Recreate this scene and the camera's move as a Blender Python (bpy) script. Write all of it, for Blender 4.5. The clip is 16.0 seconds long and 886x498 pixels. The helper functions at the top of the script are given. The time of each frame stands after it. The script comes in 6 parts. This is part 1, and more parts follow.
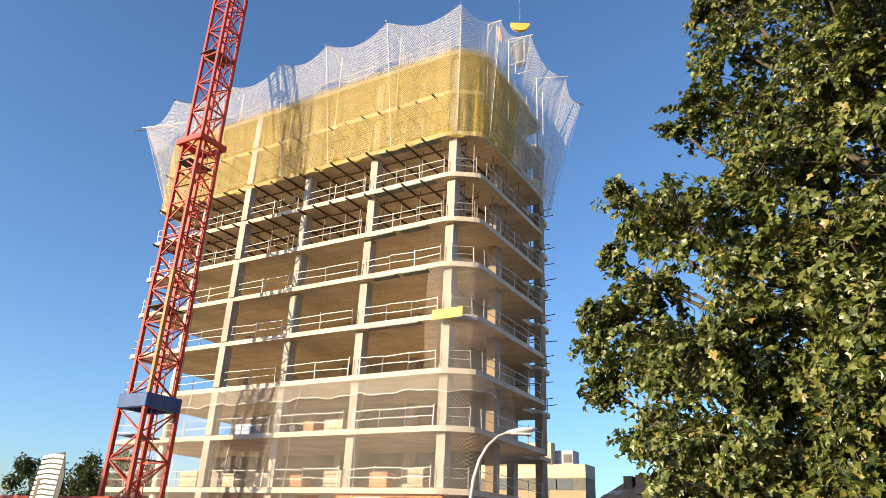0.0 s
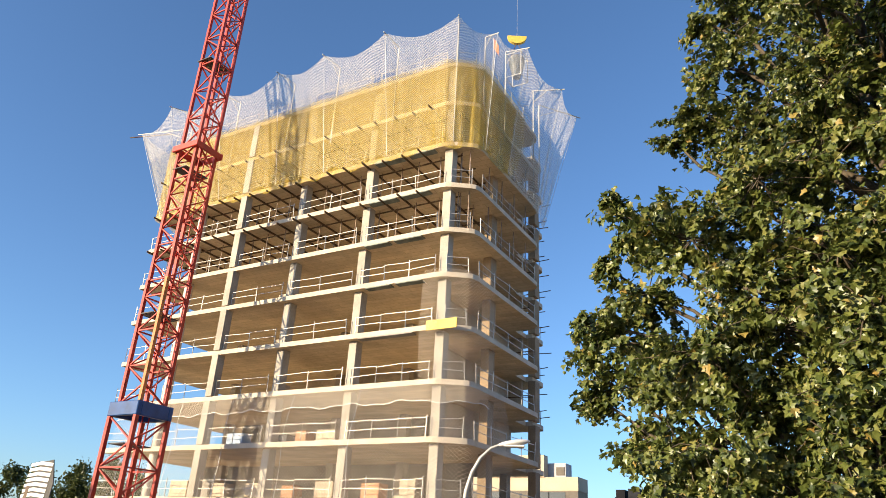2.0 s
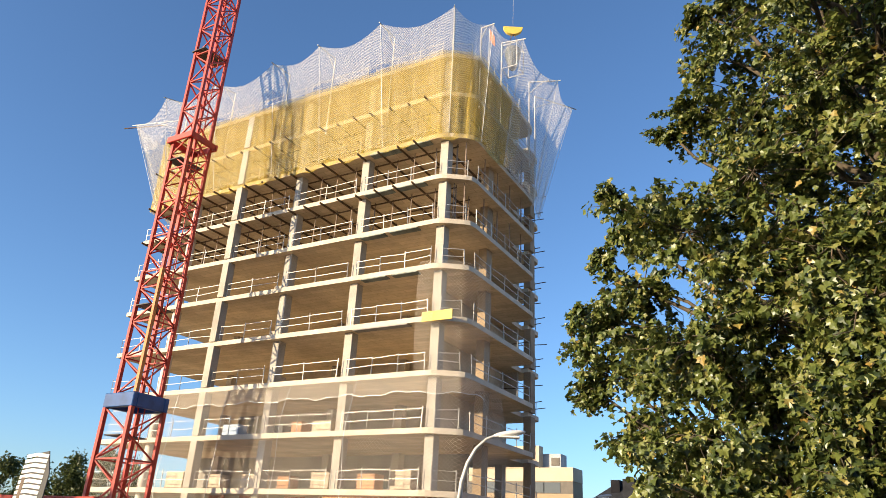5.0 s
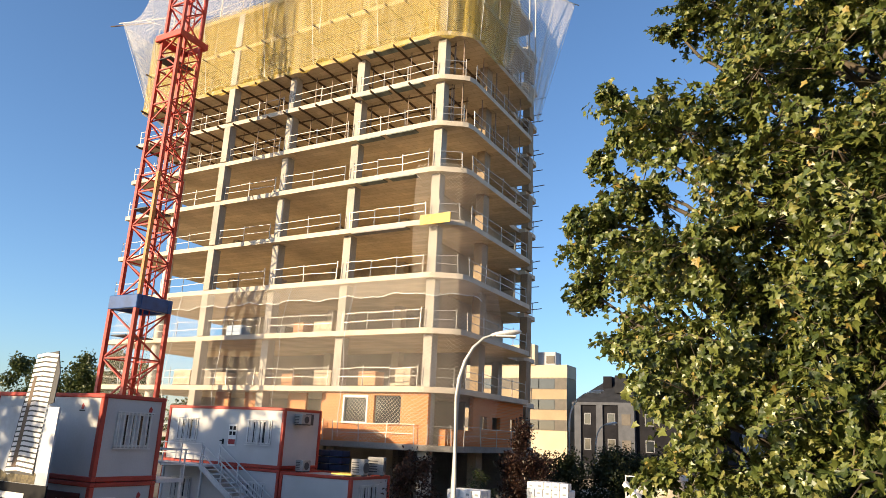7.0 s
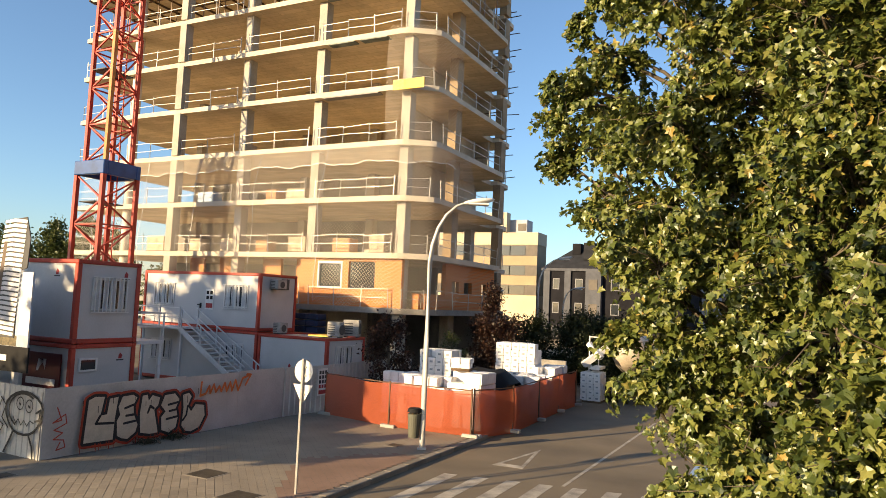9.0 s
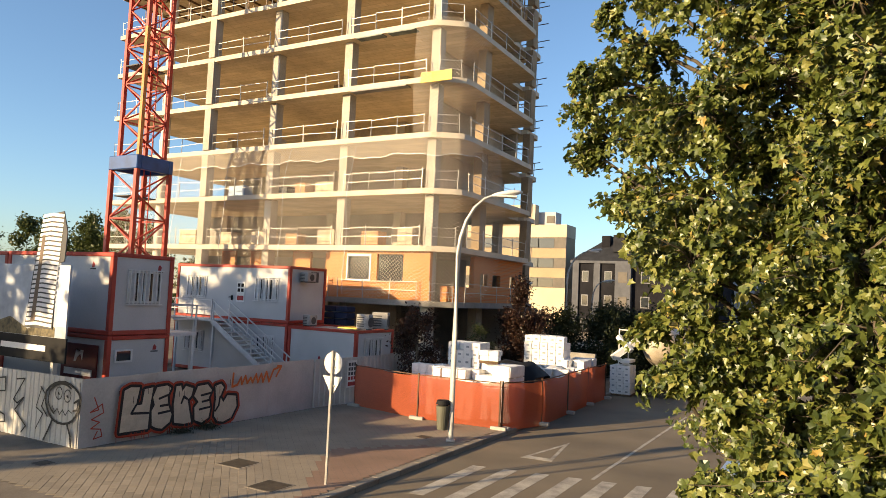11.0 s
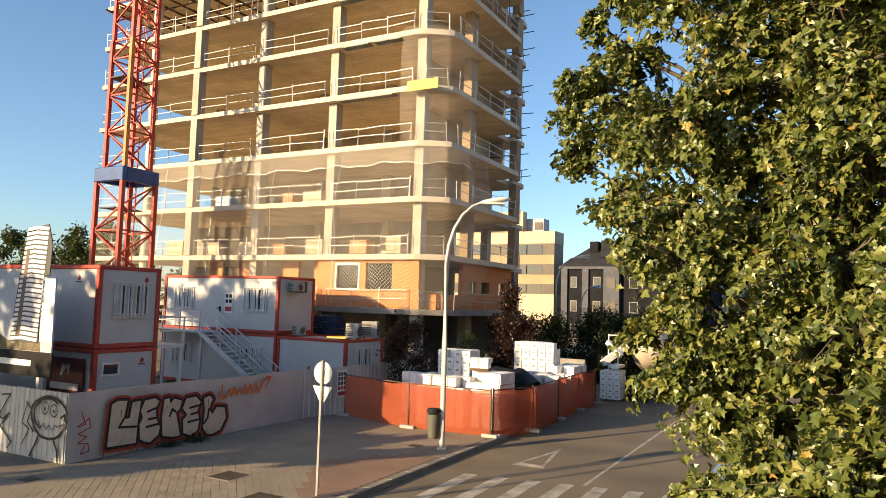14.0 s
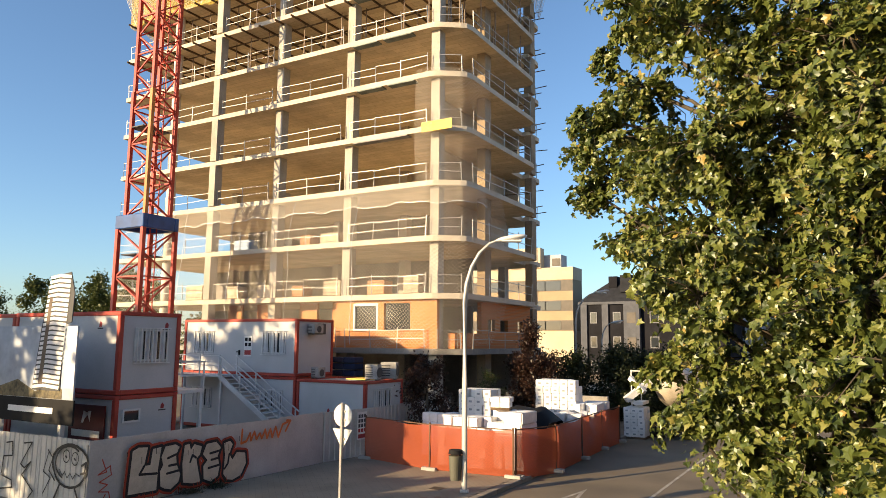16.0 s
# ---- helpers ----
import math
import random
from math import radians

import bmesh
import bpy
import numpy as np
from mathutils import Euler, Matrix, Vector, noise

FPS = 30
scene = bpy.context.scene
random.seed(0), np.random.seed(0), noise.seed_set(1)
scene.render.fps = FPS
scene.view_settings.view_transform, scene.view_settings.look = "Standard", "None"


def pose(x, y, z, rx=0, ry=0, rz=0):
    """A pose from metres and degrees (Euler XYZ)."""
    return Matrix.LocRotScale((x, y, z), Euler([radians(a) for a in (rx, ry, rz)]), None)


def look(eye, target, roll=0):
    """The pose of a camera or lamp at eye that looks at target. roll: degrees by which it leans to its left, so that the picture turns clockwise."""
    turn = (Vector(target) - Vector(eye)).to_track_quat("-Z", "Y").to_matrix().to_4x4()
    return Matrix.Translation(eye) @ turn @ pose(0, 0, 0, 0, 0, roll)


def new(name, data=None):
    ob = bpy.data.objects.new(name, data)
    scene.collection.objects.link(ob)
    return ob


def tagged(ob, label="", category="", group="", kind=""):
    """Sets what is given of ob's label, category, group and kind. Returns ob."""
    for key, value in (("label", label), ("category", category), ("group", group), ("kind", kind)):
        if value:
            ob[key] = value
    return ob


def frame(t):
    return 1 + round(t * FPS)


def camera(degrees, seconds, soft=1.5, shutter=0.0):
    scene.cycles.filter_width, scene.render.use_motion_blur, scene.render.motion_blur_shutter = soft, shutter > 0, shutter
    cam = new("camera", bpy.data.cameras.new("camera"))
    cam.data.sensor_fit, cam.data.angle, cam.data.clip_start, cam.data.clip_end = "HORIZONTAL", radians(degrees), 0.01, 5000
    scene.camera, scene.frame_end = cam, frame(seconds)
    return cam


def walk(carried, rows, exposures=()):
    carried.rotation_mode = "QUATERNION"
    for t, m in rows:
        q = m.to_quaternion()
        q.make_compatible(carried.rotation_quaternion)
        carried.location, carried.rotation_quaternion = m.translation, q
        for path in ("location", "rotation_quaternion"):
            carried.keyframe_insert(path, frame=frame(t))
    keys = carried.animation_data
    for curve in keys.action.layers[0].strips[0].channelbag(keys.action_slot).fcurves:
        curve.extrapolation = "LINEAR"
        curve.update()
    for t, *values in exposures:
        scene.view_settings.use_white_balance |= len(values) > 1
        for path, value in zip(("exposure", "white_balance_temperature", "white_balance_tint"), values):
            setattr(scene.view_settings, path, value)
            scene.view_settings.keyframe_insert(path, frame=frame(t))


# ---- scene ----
cam = camera(64.56, 16.0, soft=0.85)
PATH = [
    (0, 29.851, 22.741, -2.373),
    (0.5, 29.320, 23.451, -2.696),
    (1, 29.243, 23.644, -2.788),
    (1.5, 29.181, 23.830, -2.909),
    (2, 29.197, 23.645, -2.839),
    (2.5, 29.165, 23.729, -2.955),
    (3, 29.203, 23.583, -2.785),
    (3.5, 29.075, 23.378, -2.675),
    (6, 28.496, 21.907, -2.704),
    (6.5, 28.475, 18.969, -2.567),
    (7, 28.760, 15.080, -2.535),
    (7.5, 28.757, 12.196, -2.469),
    (8, 28.010, 8.350, -2.595),
    (8.5, 26.420, 6.581, -2.833),
    (9, 26.578, 4.410, -2.501),
    (9.5, 27.808, 4.073, -2.865),
    (9.7, 29.040, 3.735, -2.798),
    (12, 28.136, 3.831, -1.730),
    (12.5, 27.349, 3.920, -1.621),
    (13, 27.546, 3.959, -1.688),
    (13.5, 27.794, 4.095, -1.720),
    (14, 28.006, 4.378, -1.681),
    (14.5, 27.867, 4.381, -1.626),
    (15, 27.749, 4.453, -1.563),
    (15.5, 28.137, 5.517, -1.015),
    (16, 29.547, 7.507, -0.450),
]
EXPOSURES = [(0.0, 0.98, 6450, 10), (6.0, 0.95, 6450, 10), (9.0, 1.08, 7700, 10), (15.0, 1.08, 7700, 10), (16.0, 1.04, 7400, 10)]
walk(cam, [(t, pose(0, 0, 4.8, 90 + pitch, roll, yaw)) for t, yaw, pitch, roll in PATH], EXPOSURES)

# ---- sky and sun: low, warm, from behind the camera's left ----
SUN_EL, SUN_WAY = 14.0, (0.484, 0.875)
world = bpy.data.worlds.new("world")
scene.world = world
world.use_nodes = True
wn = world.node_tree.nodes
sky = wn.new("ShaderNodeTexSky")
sky.sky_type, sky.sun_disc = "NISHITA", False
sky.sun_elevation = radians(SUN_EL)
sky.sun_rotation = math.atan2(-SUN_WAY[0], -SUN_WAY[1])
sky.altitude, sky.air_density, sky.dust_density, sky.ozone_density = 600, 1.0, 1.3, 4.4
world.node_tree.links.new(sky.outputs[0], wn["Background"].inputs[0])
wn["Background"].inputs[1].default_value = 0.128
sun = new("sun", bpy.data.lights.new("sun", "SUN"))
sun.data.energy, sun.data.angle, sun.data.color = 4.9, radians(0.55), (1.0, 0.79, 0.52)
sun.matrix_world = look((-SUN_WAY[0] * 300, -SUN_WAY[1] * 300, math.tan(radians(SUN_EL)) * 300), (0, 0, 0))



# ---- materials ----
def mat(name, col, rough=0.8, metal=0.0, var=0.18, scale=1.2, fine=25.0, bump=0.25, tint=None, rnd=0.0, spec=0.4):
    """A surface with stains at a large and a fine scale, a little relief, and a shade of its own for each piece."""
    m = bpy.data.materials.new(name)
    m.use_nodes = True
    n, l = m.node_tree.nodes, m.node_tree.links
    b = n["Principled BSDF"]
    b.inputs["Roughness"].default_value, b.inputs["Metallic"].default_value = rough, metal
    b.inputs["Specular IOR Level"].default_value = spec
    co = n.new("ShaderNodeTexCoord")
    big, small = n.new("ShaderNodeTexNoise"), n.new("ShaderNodeTexNoise")
    big.inputs["Scale"].default_value, big.inputs["Detail"].default_value = scale, 6
    small.inputs["Scale"].default_value, small.inputs["Detail"].default_value = fine, 3
    geo = n.new("ShaderNodeNewGeometry")
    for k in (big, small):
        l.new(geo.outputs["Position"], k.inputs["Vector"])
    ramp = n.new("ShaderNodeMix")
    ramp.data_type = "RGBA"
    dark = tint or tuple(c * (1 - 2.0 * var) for c in col)
    ramp.inputs[6].default_value, ramp.inputs[7].default_value = (*dark, 1), (*[min(1, c * (1 + 0.6 * var)) for c in col], 1)
    add = n.new("ShaderNodeMath")
    add.operation = "MULTIPLY_ADD"
    l.new(small.outputs[0], add.inputs[0])
    add.inputs[1].default_value = 0.5
    l.new(big.outputs[0], add.inputs[2])
    sh = n.new("ShaderNodeMapRange")
    sh.inputs[1].default_value, sh.inputs[2].default_value = 0.5, 1.0
    l.new(add.outputs[0], sh.inputs[0])
    l.new(sh.outputs[0], ramp.inputs[0])
    out = ramp.outputs[2]
    if rnd:
        info = n.new("ShaderNodeObjectInfo")
        mr = n.new("ShaderNodeMapRange")
        mr.inputs[3].default_value, mr.inputs[4].default_value = 1 - rnd, 1 + rnd
        l.new(info.outputs["Random"], mr.inputs[0])
        hsv = n.new("ShaderNodeHueSaturation")
        l.new(mr.outputs[0], hsv.inputs["Value"])
        l.new(out, hsv.inputs["Color"])
        out = hsv.outputs[0]
    l.new(out, b.inputs["Base Color"])
    if bump:
        bp = n.new("ShaderNodeBump")
        bp.inputs["Strength"].default_value, bp.inputs["Distance"].default_value = bump, 0.02
        l.new(add.outputs[0], bp.inputs["Height"])
        l.new(bp.outputs[0], b.inputs["Normal"])
    return m


def net_mat(name, col, cell, wire, cover, glow=0.5):
    """A knotted net: diamond strands of that width, on a UV map in metres, over a see-through haze of finer cloth."""
    m = bpy.data.materials.new(name)
    m.use_nodes = True
    n, l = m.node_tree.nodes, m.node_tree.links
    n.clear()
    out = n.new("ShaderNodeOutputMaterial")
    uv = n.new("ShaderNodeUVMap")
    sep = n.new("ShaderNodeSeparateXYZ")
    l.new(uv.outputs[0], sep.inputs[0])
    lines = []
    for sign in (1, -1):
        a = n.new("ShaderNodeMath")
        a.operation = "MULTIPLY_ADD"
        l.new(sep.outputs[1], a.inputs[0])
        a.inputs[1].default_value = sign
        l.new(sep.outputs[0], a.inputs[2])
        p = n.new("ShaderNodeMath")
        p.operation = "PINGPONG"
        p.inputs[1].default_value = cell / 2
        l.new(a.outputs[0], p.inputs[0])
        c = n.new("ShaderNodeMath")
        c.operation = "LESS_THAN"
        c.inputs[1].default_value = wire / 2
        l.new(p.outputs[0], c.inputs[0])
        lines.append(c)
    mx = n.new("ShaderNodeMath")
    mx.operation = "MAXIMUM"
    l.new(lines[0].outputs[0], mx.inputs[0])
    l.new(lines[1].outputs[0], mx.inputs[1])
    tex = n.new("ShaderNodeTexNoise")
    tex.inputs["Scale"].default_value, tex.inputs["Detail"].default_value = 0.7, 5
    l.new(uv.outputs[0], tex.inputs["Vector"])
    rng = n.new("ShaderNodeMapRange")
    rng.inputs[3].default_value, rng.inputs[4].default_value = cover * 0.6, cover * 1.4
    l.new(tex.outputs[0], rng.inputs[0])
    m2 = n.new("ShaderNodeMath")
    m2.operation = "MAXIMUM"
    l.new(mx.outputs[0], m2.inputs[0])
    l.new(rng.outputs[0], m2.inputs[1])
    dif, tr, cl = n.new("ShaderNodeBsdfDiffuse"), n.new("ShaderNodeBsdfTranslucent"), n.new("ShaderNodeBsdfTransparent")
    for k in (dif, tr):
        k.inputs["Color"].default_value = (*col, 1)
    mix, top = n.new("ShaderNodeMixShader"), n.new("ShaderNodeMixShader")
    mix.inputs[0].default_value = glow
    l.new(dif.outputs[0], mix.inputs[1])
    l.new(tr.outputs[0], mix.inputs[2])
    l.new(m2.outputs[0], top.inputs[0])
    l.new(cl.outputs[0], top.inputs[1])
    l.new(mix.outputs[0], top.inputs[2])
    l.new(top.outputs[0], out.inputs[0])
    return m


def leaf_mat(name, cols, glow=0.35, gloss=0.03):
    m = bpy.data.materials.new(name)
    m.use_nodes = True
    n, l = m.node_tree.nodes, m.node_tree.links
    n.clear()
    out = n.new("ShaderNodeOutputMaterial")
    geo = n.new("ShaderNodeNewGeometry")
    ramp = n.new("ShaderNodeValToRGB")
    e = ramp.color_ramp.elements
    while len(e) < len(cols):
        e.new(0.5)
    for i, (at, c) in enumerate(cols):
        e[i].position, e[i].color = at, (*c, 1)
    l.new(geo.outputs["Random Per Island"], ramp.inputs[0])
    dif, tr, gl = n.new("ShaderNodeBsdfDiffuse"), n.new("ShaderNodeBsdfTranslucent"), n.new("ShaderNodeBsdfGlossy")
    gl.inputs["Roughness"].default_value = 0.4
    gl.inputs["Color"].default_value = (0.8, 0.85, 0.8, 1)
    l.new(ramp.outputs[0], dif.inputs[0])
    l.new(ramp.outputs[0], tr.inputs[0])
    mix, top = n.new("ShaderNodeMixShader"), n.new("ShaderNodeMixShader")
    mix.inputs[0].default_value, top.inputs[0].default_value = glow, gloss
    l.new(dif.outputs[0], mix.inputs[1])
    l.new(tr.outputs[0], mix.inputs[2])
    l.new(mix.outputs[0], top.inputs[1])
    l.new(gl.outputs[0], top.inputs[2])
    l.new(top.outputs[0], out.inputs[0])
    return m


def glass_mat(name, col=(0.03, 0.035, 0.04)):
    m = mat(name, col, 0.06, 0, 0.1, 0.5, 8, 0.03, spec=0.6)
    return m


CONCRETE = mat("concrete", (0.54, 0.46, 0.35), 0.9, var=0.22, scale=0.5, fine=9, bump=0.3)
CONCRETE_EDGE = mat("concrete_edge", (0.60, 0.52, 0.41), 0.9, var=0.12, scale=0.8, fine=12, bump=0.3)
SOFFIT = mat("formed_soffit", (0.72, 0.57, 0.37), 0.85, var=0.14, scale=0.5, fine=6, bump=0.2)
sn, sl = SOFFIT.node_tree.nodes, SOFFIT.node_tree.links
sb_, sg, sm = sn.new("ShaderNodeTexBrick"), sn.new("ShaderNodeNewGeometry"), sn.new("ShaderNodeMix")
sl.new(sg.outputs["Position"], sb_.inputs[0])
for key, val in (("Scale", 1.0), ("Mortar Size", 0.018), ("Brick Width", 2.0), ("Row Height", 0.5), ("Color1", (1, 1, 1, 1)), ("Color2", (0.84, 0.83, 0.80, 1)), ("Mortar", (0.70, 0.66, 0.60, 1))):
    sb_.inputs[key].default_value = val
sm.data_type, sm.blend_type = "RGBA", "MULTIPLY"
sm.inputs[0].default_value = 1.0
sl.new(sn["Principled BSDF"].inputs["Base Color"].links[0].from_socket, sm.inputs[6])
sl.new(sb_.outputs[0], sm.inputs[7])
sl.new(sm.outputs[2], sn["Principled BSDF"].inputs["Base Color"])
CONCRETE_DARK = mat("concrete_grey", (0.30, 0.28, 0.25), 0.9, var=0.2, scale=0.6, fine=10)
COLUMN = mat("cast_column", (0.43, 0.39, 0.33), 0.85, var=0.15, scale=0.7, fine=10)
GALV = mat("galvanised_steel", (0.50, 0.48, 0.45), 0.5, 0.4, var=0.15, scale=3, fine=30, bump=0.1)
RUST = mat("rusty_steel", (0.16, 0.09, 0.055), 0.85, 0.2, var=0.3, scale=3, fine=40)
PROP = mat("shoring_steel", (0.33, 0.25, 0.19), 0.75, 0.2, var=0.3, scale=3, fine=40)
TIMBER = mat("form_timber", (0.14, 0.09, 0.05), 0.85, var=0.3, scale=2, fine=30)
YELLOW_PLY = mat("yellow_board", (0.72, 0.52, 0.10), 0.6, var=0.12, scale=1.5, fine=20)
GREEN_PLY = mat("green_board", (0.22, 0.25, 0.21), 0.7, var=0.3, scale=1.5, fine=20)
RED_STEEL = mat("red_crane_paint", (0.50, 0.045, 0.025), 0.45, 0, var=0.2, scale=1.5, fine=30, bump=0.1)
ORANGE_STEEL = mat("faded_orange_paint", (0.62, 0.20, 0.05), 0.5, 0, var=0.2, scale=1.5, fine=30, bump=0.1)
BLUE_STEEL = mat("blue_crane_paint", (0.018, 0.075, 0.24), 0.45, 0, var=0.2, scale=1.5, fine=30, bump=0.1)
CABIN_WHITE = mat("cabin_panel", (0.48, 0.485, 0.49), 0.5, 0, var=0.07, scale=0.8, fine=18, bump=0.06)
CABIN_RED = mat("cabin_red_frame", (0.44, 0.05, 0.03), 0.5, 0, var=0.15, scale=1.5, fine=25, bump=0.08)
WHITE_STEEL = mat("white_steel", (0.66, 0.66, 0.65), 0.45, 0, var=0.1, scale=2, fine=25, bump=0.05)
FENCE_WHITE = mat("fence_sheet", (0.50, 0.49, 0.47), 0.5, 0.1, var=0.12, scale=1.0, fine=18, bump=0.06)
GREY_DARK = mat("dark_grey", (0.06, 0.06, 0.062), 0.6, var=0.2)
BLACK = mat("black_paint", (0.012, 0.012, 0.013), 0.75, var=0.2, spec=0.2)
GLASS = glass_mat("window_glass")
YELLOW_NET = net_mat("yellow_net", (0.64, 0.48, 0.11), 0.09, 0.011, 0.34, 0.4)
WHITE_NET = net_mat("white_net", (0.80, 0.77, 0.72), 0.125, 0.018, 0.24)
THIN_NET = net_mat("thin_net", (0.84, 0.78, 0.60), 0.15, 0.016, 0.0)
BAND_NET = net_mat("gathered_net", (0.70, 0.63, 0.53), 0.15, 0.015, 0.0, 0.15)
LOW_NET = net_mat("sagging_net", (0.66, 0.60, 0.52), 0.21, 0.0135, 0.0, 0.12)


# ---- building blocks ----
def box_bm(bm, a, b):
    """A box between two corners, added to bm."""
    v = [bm.verts.new((x, y, z)) for x in (a[0], b[0]) for y in (a[1], b[1]) for z in (a[2], b[2])]
    for f in ((0, 1, 3, 2), (4, 6, 7, 5), (0, 4, 5, 1), (2, 3, 7, 6), (0, 2, 6, 4), (1, 5, 7, 3)):
        bm.faces.new([v[i] for i in f])
    return bm


def boxes(*pairs):
    bm = bmesh.new()
    for a, b in pairs:
        box_bm(bm, a, b)
    bmesh.ops.recalc_face_normals(bm, faces=bm.faces[:])
    return bm


def bevelled(a, b, r=0.02, seg=1):
    bm = boxes((a, b))
    bmesh.ops.bevel(bm, geom=bm.edges[:], offset=r, segments=seg, affect="EDGES")
    return bm


def rod(bm, a, b, r, n=6):
    """A bar from a to b."""
    a, b = Vector(a), Vector(b)
    q = (b - a).to_track_quat("Z", "Y").to_matrix()
    ring = [[bm.verts.new(p + q @ Vector((r * math.cos(k * math.tau / n + 0.4), r * math.sin(k * math.tau / n + 0.4), 0))) for k in range(n)] for p in (a, b)]
    for k in range(n):
        bm.faces.new((ring[0][k], ring[0][(k + 1) % n], ring[1][(k + 1) % n], ring[1][k]))
    bm.faces.new(ring[0][::-1])
    bm.faces.new(ring[1])
    return bm


def rods(*items):
    bm = bmesh.new()
    for a, b, r in items:
        rod(bm, a, b, r)
    return bm


def prism(outline, z0, z1):
    """A slab of that outline (x, y) between two heights."""
    bm = bmesh.new()
    lo = [bm.verts.new((x, y, z0)) for x, y in outline]
    hi = [bm.verts.new((x, y, z1)) for x, y in outline]
    n = len(outline)
    for i in range(n):
        bm.faces.new((lo[i], lo[(i + 1) % n], hi[(i + 1) % n], hi[i]))
    bm.faces.new(lo[::-1])
    bm.faces.new(hi)
    bmesh.ops.recalc_face_normals(bm, faces=bm.faces[:])
    return bm


def to_mesh(name, bm, material, smooth=False):
    me = bpy.data.meshes.new(name)
    bm.to_mesh(me)
    bm.free()
    me.materials.append(material)
    if smooth:
        me.polygons.foreach_set("use_smooth", [True] * len(me.polygons))
    return me


def part(name, bm, material, parent=None, label="", smooth=False):
    ob = new(name, to_mesh(name, bm, material, smooth))
    ob.parent = parent
    return tagged(ob, label)


def piece(name, me, m, parent):
    """One more object on a mesh that is there already."""
    ob = new(name, me)
    ob.parent = parent
    ob.matrix_basis = m
    return ob


def thing(name, label, category, m=None, group="", kind=""):
    ob = new(name)
    ob.empty_display_size = 0.1
    if m is not None:
        ob.matrix_basis = m
    return tagged(ob, label, category, group, kind)


UNIT = {}


def bar(name, a, b, w, material, parent, h=None):
    """A straight square bar from a to b as a part of its own; alike bars share one mesh."""
    key = material.name
    if key not in UNIT:
        UNIT[key] = to_mesh("bar", boxes(((-0.5, -0.5, 0), (0.5, 0.5, 1))), material)
    a, b = Vector(a), Vector(b)
    d = b - a
    q = d.to_track_quat("Z", "Y")
    return piece(name, UNIT[key], Matrix.LocRotScale(a, q, (w, h or w, d.length)), parent)


def net_sheet(name, grid, uv, material, parent=None, smooth=True):
    """A sheet from rows of points, with a UV map in metres."""
    bm = bmesh.new()
    lay = bm.loops.layers.uv.new("UVMap")
    vs = [[bm.verts.new(p) for p in row] for row in grid]
    at = {}
    for i, row in enumerate(vs):
        for j, v in enumerate(row):
            at[v] = uv[i][j]
    for i in range(len(vs) - 1):
        for j in range(len(vs[0]) - 1):
            f = bm.faces.new((vs[i][j], vs[i][j + 1], vs[i + 1][j + 1], vs[i + 1][j]))
            for lp in f.loops:
                lp[lay].uv = at[lp.vert]
    return part(name, bm, material, parent, smooth=smooth)


# ---- ground, road, pavement ----
ASPHALT = mat("asphalt", (0.185, 0.148, 0.10), 0.85, var=0.2, scale=0.35, fine=60, bump=0.3)
EARTH = mat("site_earth", (0.34, 0.27, 0.18), 0.95, var=0.25, scale=0.5, fine=14, bump=0.5)
PAVER = mat("grey_paver", (0.275, 0.23, 0.17), 0.85, var=0.15, scale=0.6, fine=30, bump=0.2, rnd=0.12)
PAVER_RED = mat("red_paver", (0.29, 0.185, 0.13), 0.85, var=0.15, scale=0.6, fine=30, bump=0.2, rnd=0.15)
KERB = mat("kerb_stone", (0.26, 0.225, 0.18), 0.85, var=0.18, scale=1.0, fine=25, rnd=0.1)
PAINT = mat("road_paint", (0.44, 0.40, 0.33), 0.7, var=0.32, scale=2.0, fine=35, bump=0.1)
KX = -9.87
g = part("ground", boxes(((-2600, -2600, -0.6), (2600, 2600, -0.012))), EARTH)
tagged(g, "bare brown earth reaching to the horizon", "ground", kind="structure")
road = part("road", boxes(((KX, -60, -0.3), (-0.4, 180, 0.0))), ASPHALT)
tagged(road, "worn grey asphalt street with painted markings", "road", kind="structure")
pave = part("pavement", boxes(((-60, -20, -0.3), (KX - 0.25, 60, 0.118))), mat("paver_joint", (0.19, 0.16, 0.125), 0.9, fine=30))
tagged(pave, "pavement of grey and reddish paving stones", "pavement", kind="structure")
pave2 = part("pavement", boxes(((-0.15, -60, -0.3), (9, 180, 0.13))), PAVER)
tagged(pave2, "grey pavement under the plane tree", "pavement", kind="structure")
kerb_me = to_mesh("kerb_stone", bevelled((-0.125, -0.495, -0.25), (0.125, 0.495, 0.14), 0.02), KERB)
kerb = thing("kerb", "row of grey kerb stones along the street", "kerb", kind="structure")
for i in range(60):
    piece("kerb_stone", kerb_me, pose(KX - 0.125, 4.5 + i, 0), kerb)
kerb2 = thing("kerb", "kerb stones beside the plane tree", "kerb", kind="structure")
for i in range(40):
    piece("kerb_stone", kerb_me, pose(-0.275, 3.5 + i, 0), kerb2)


def painted(name, outline, label):
    return tagged(part(name, prism(outline, 0.0, 0.004), PAINT), label, "road marking")


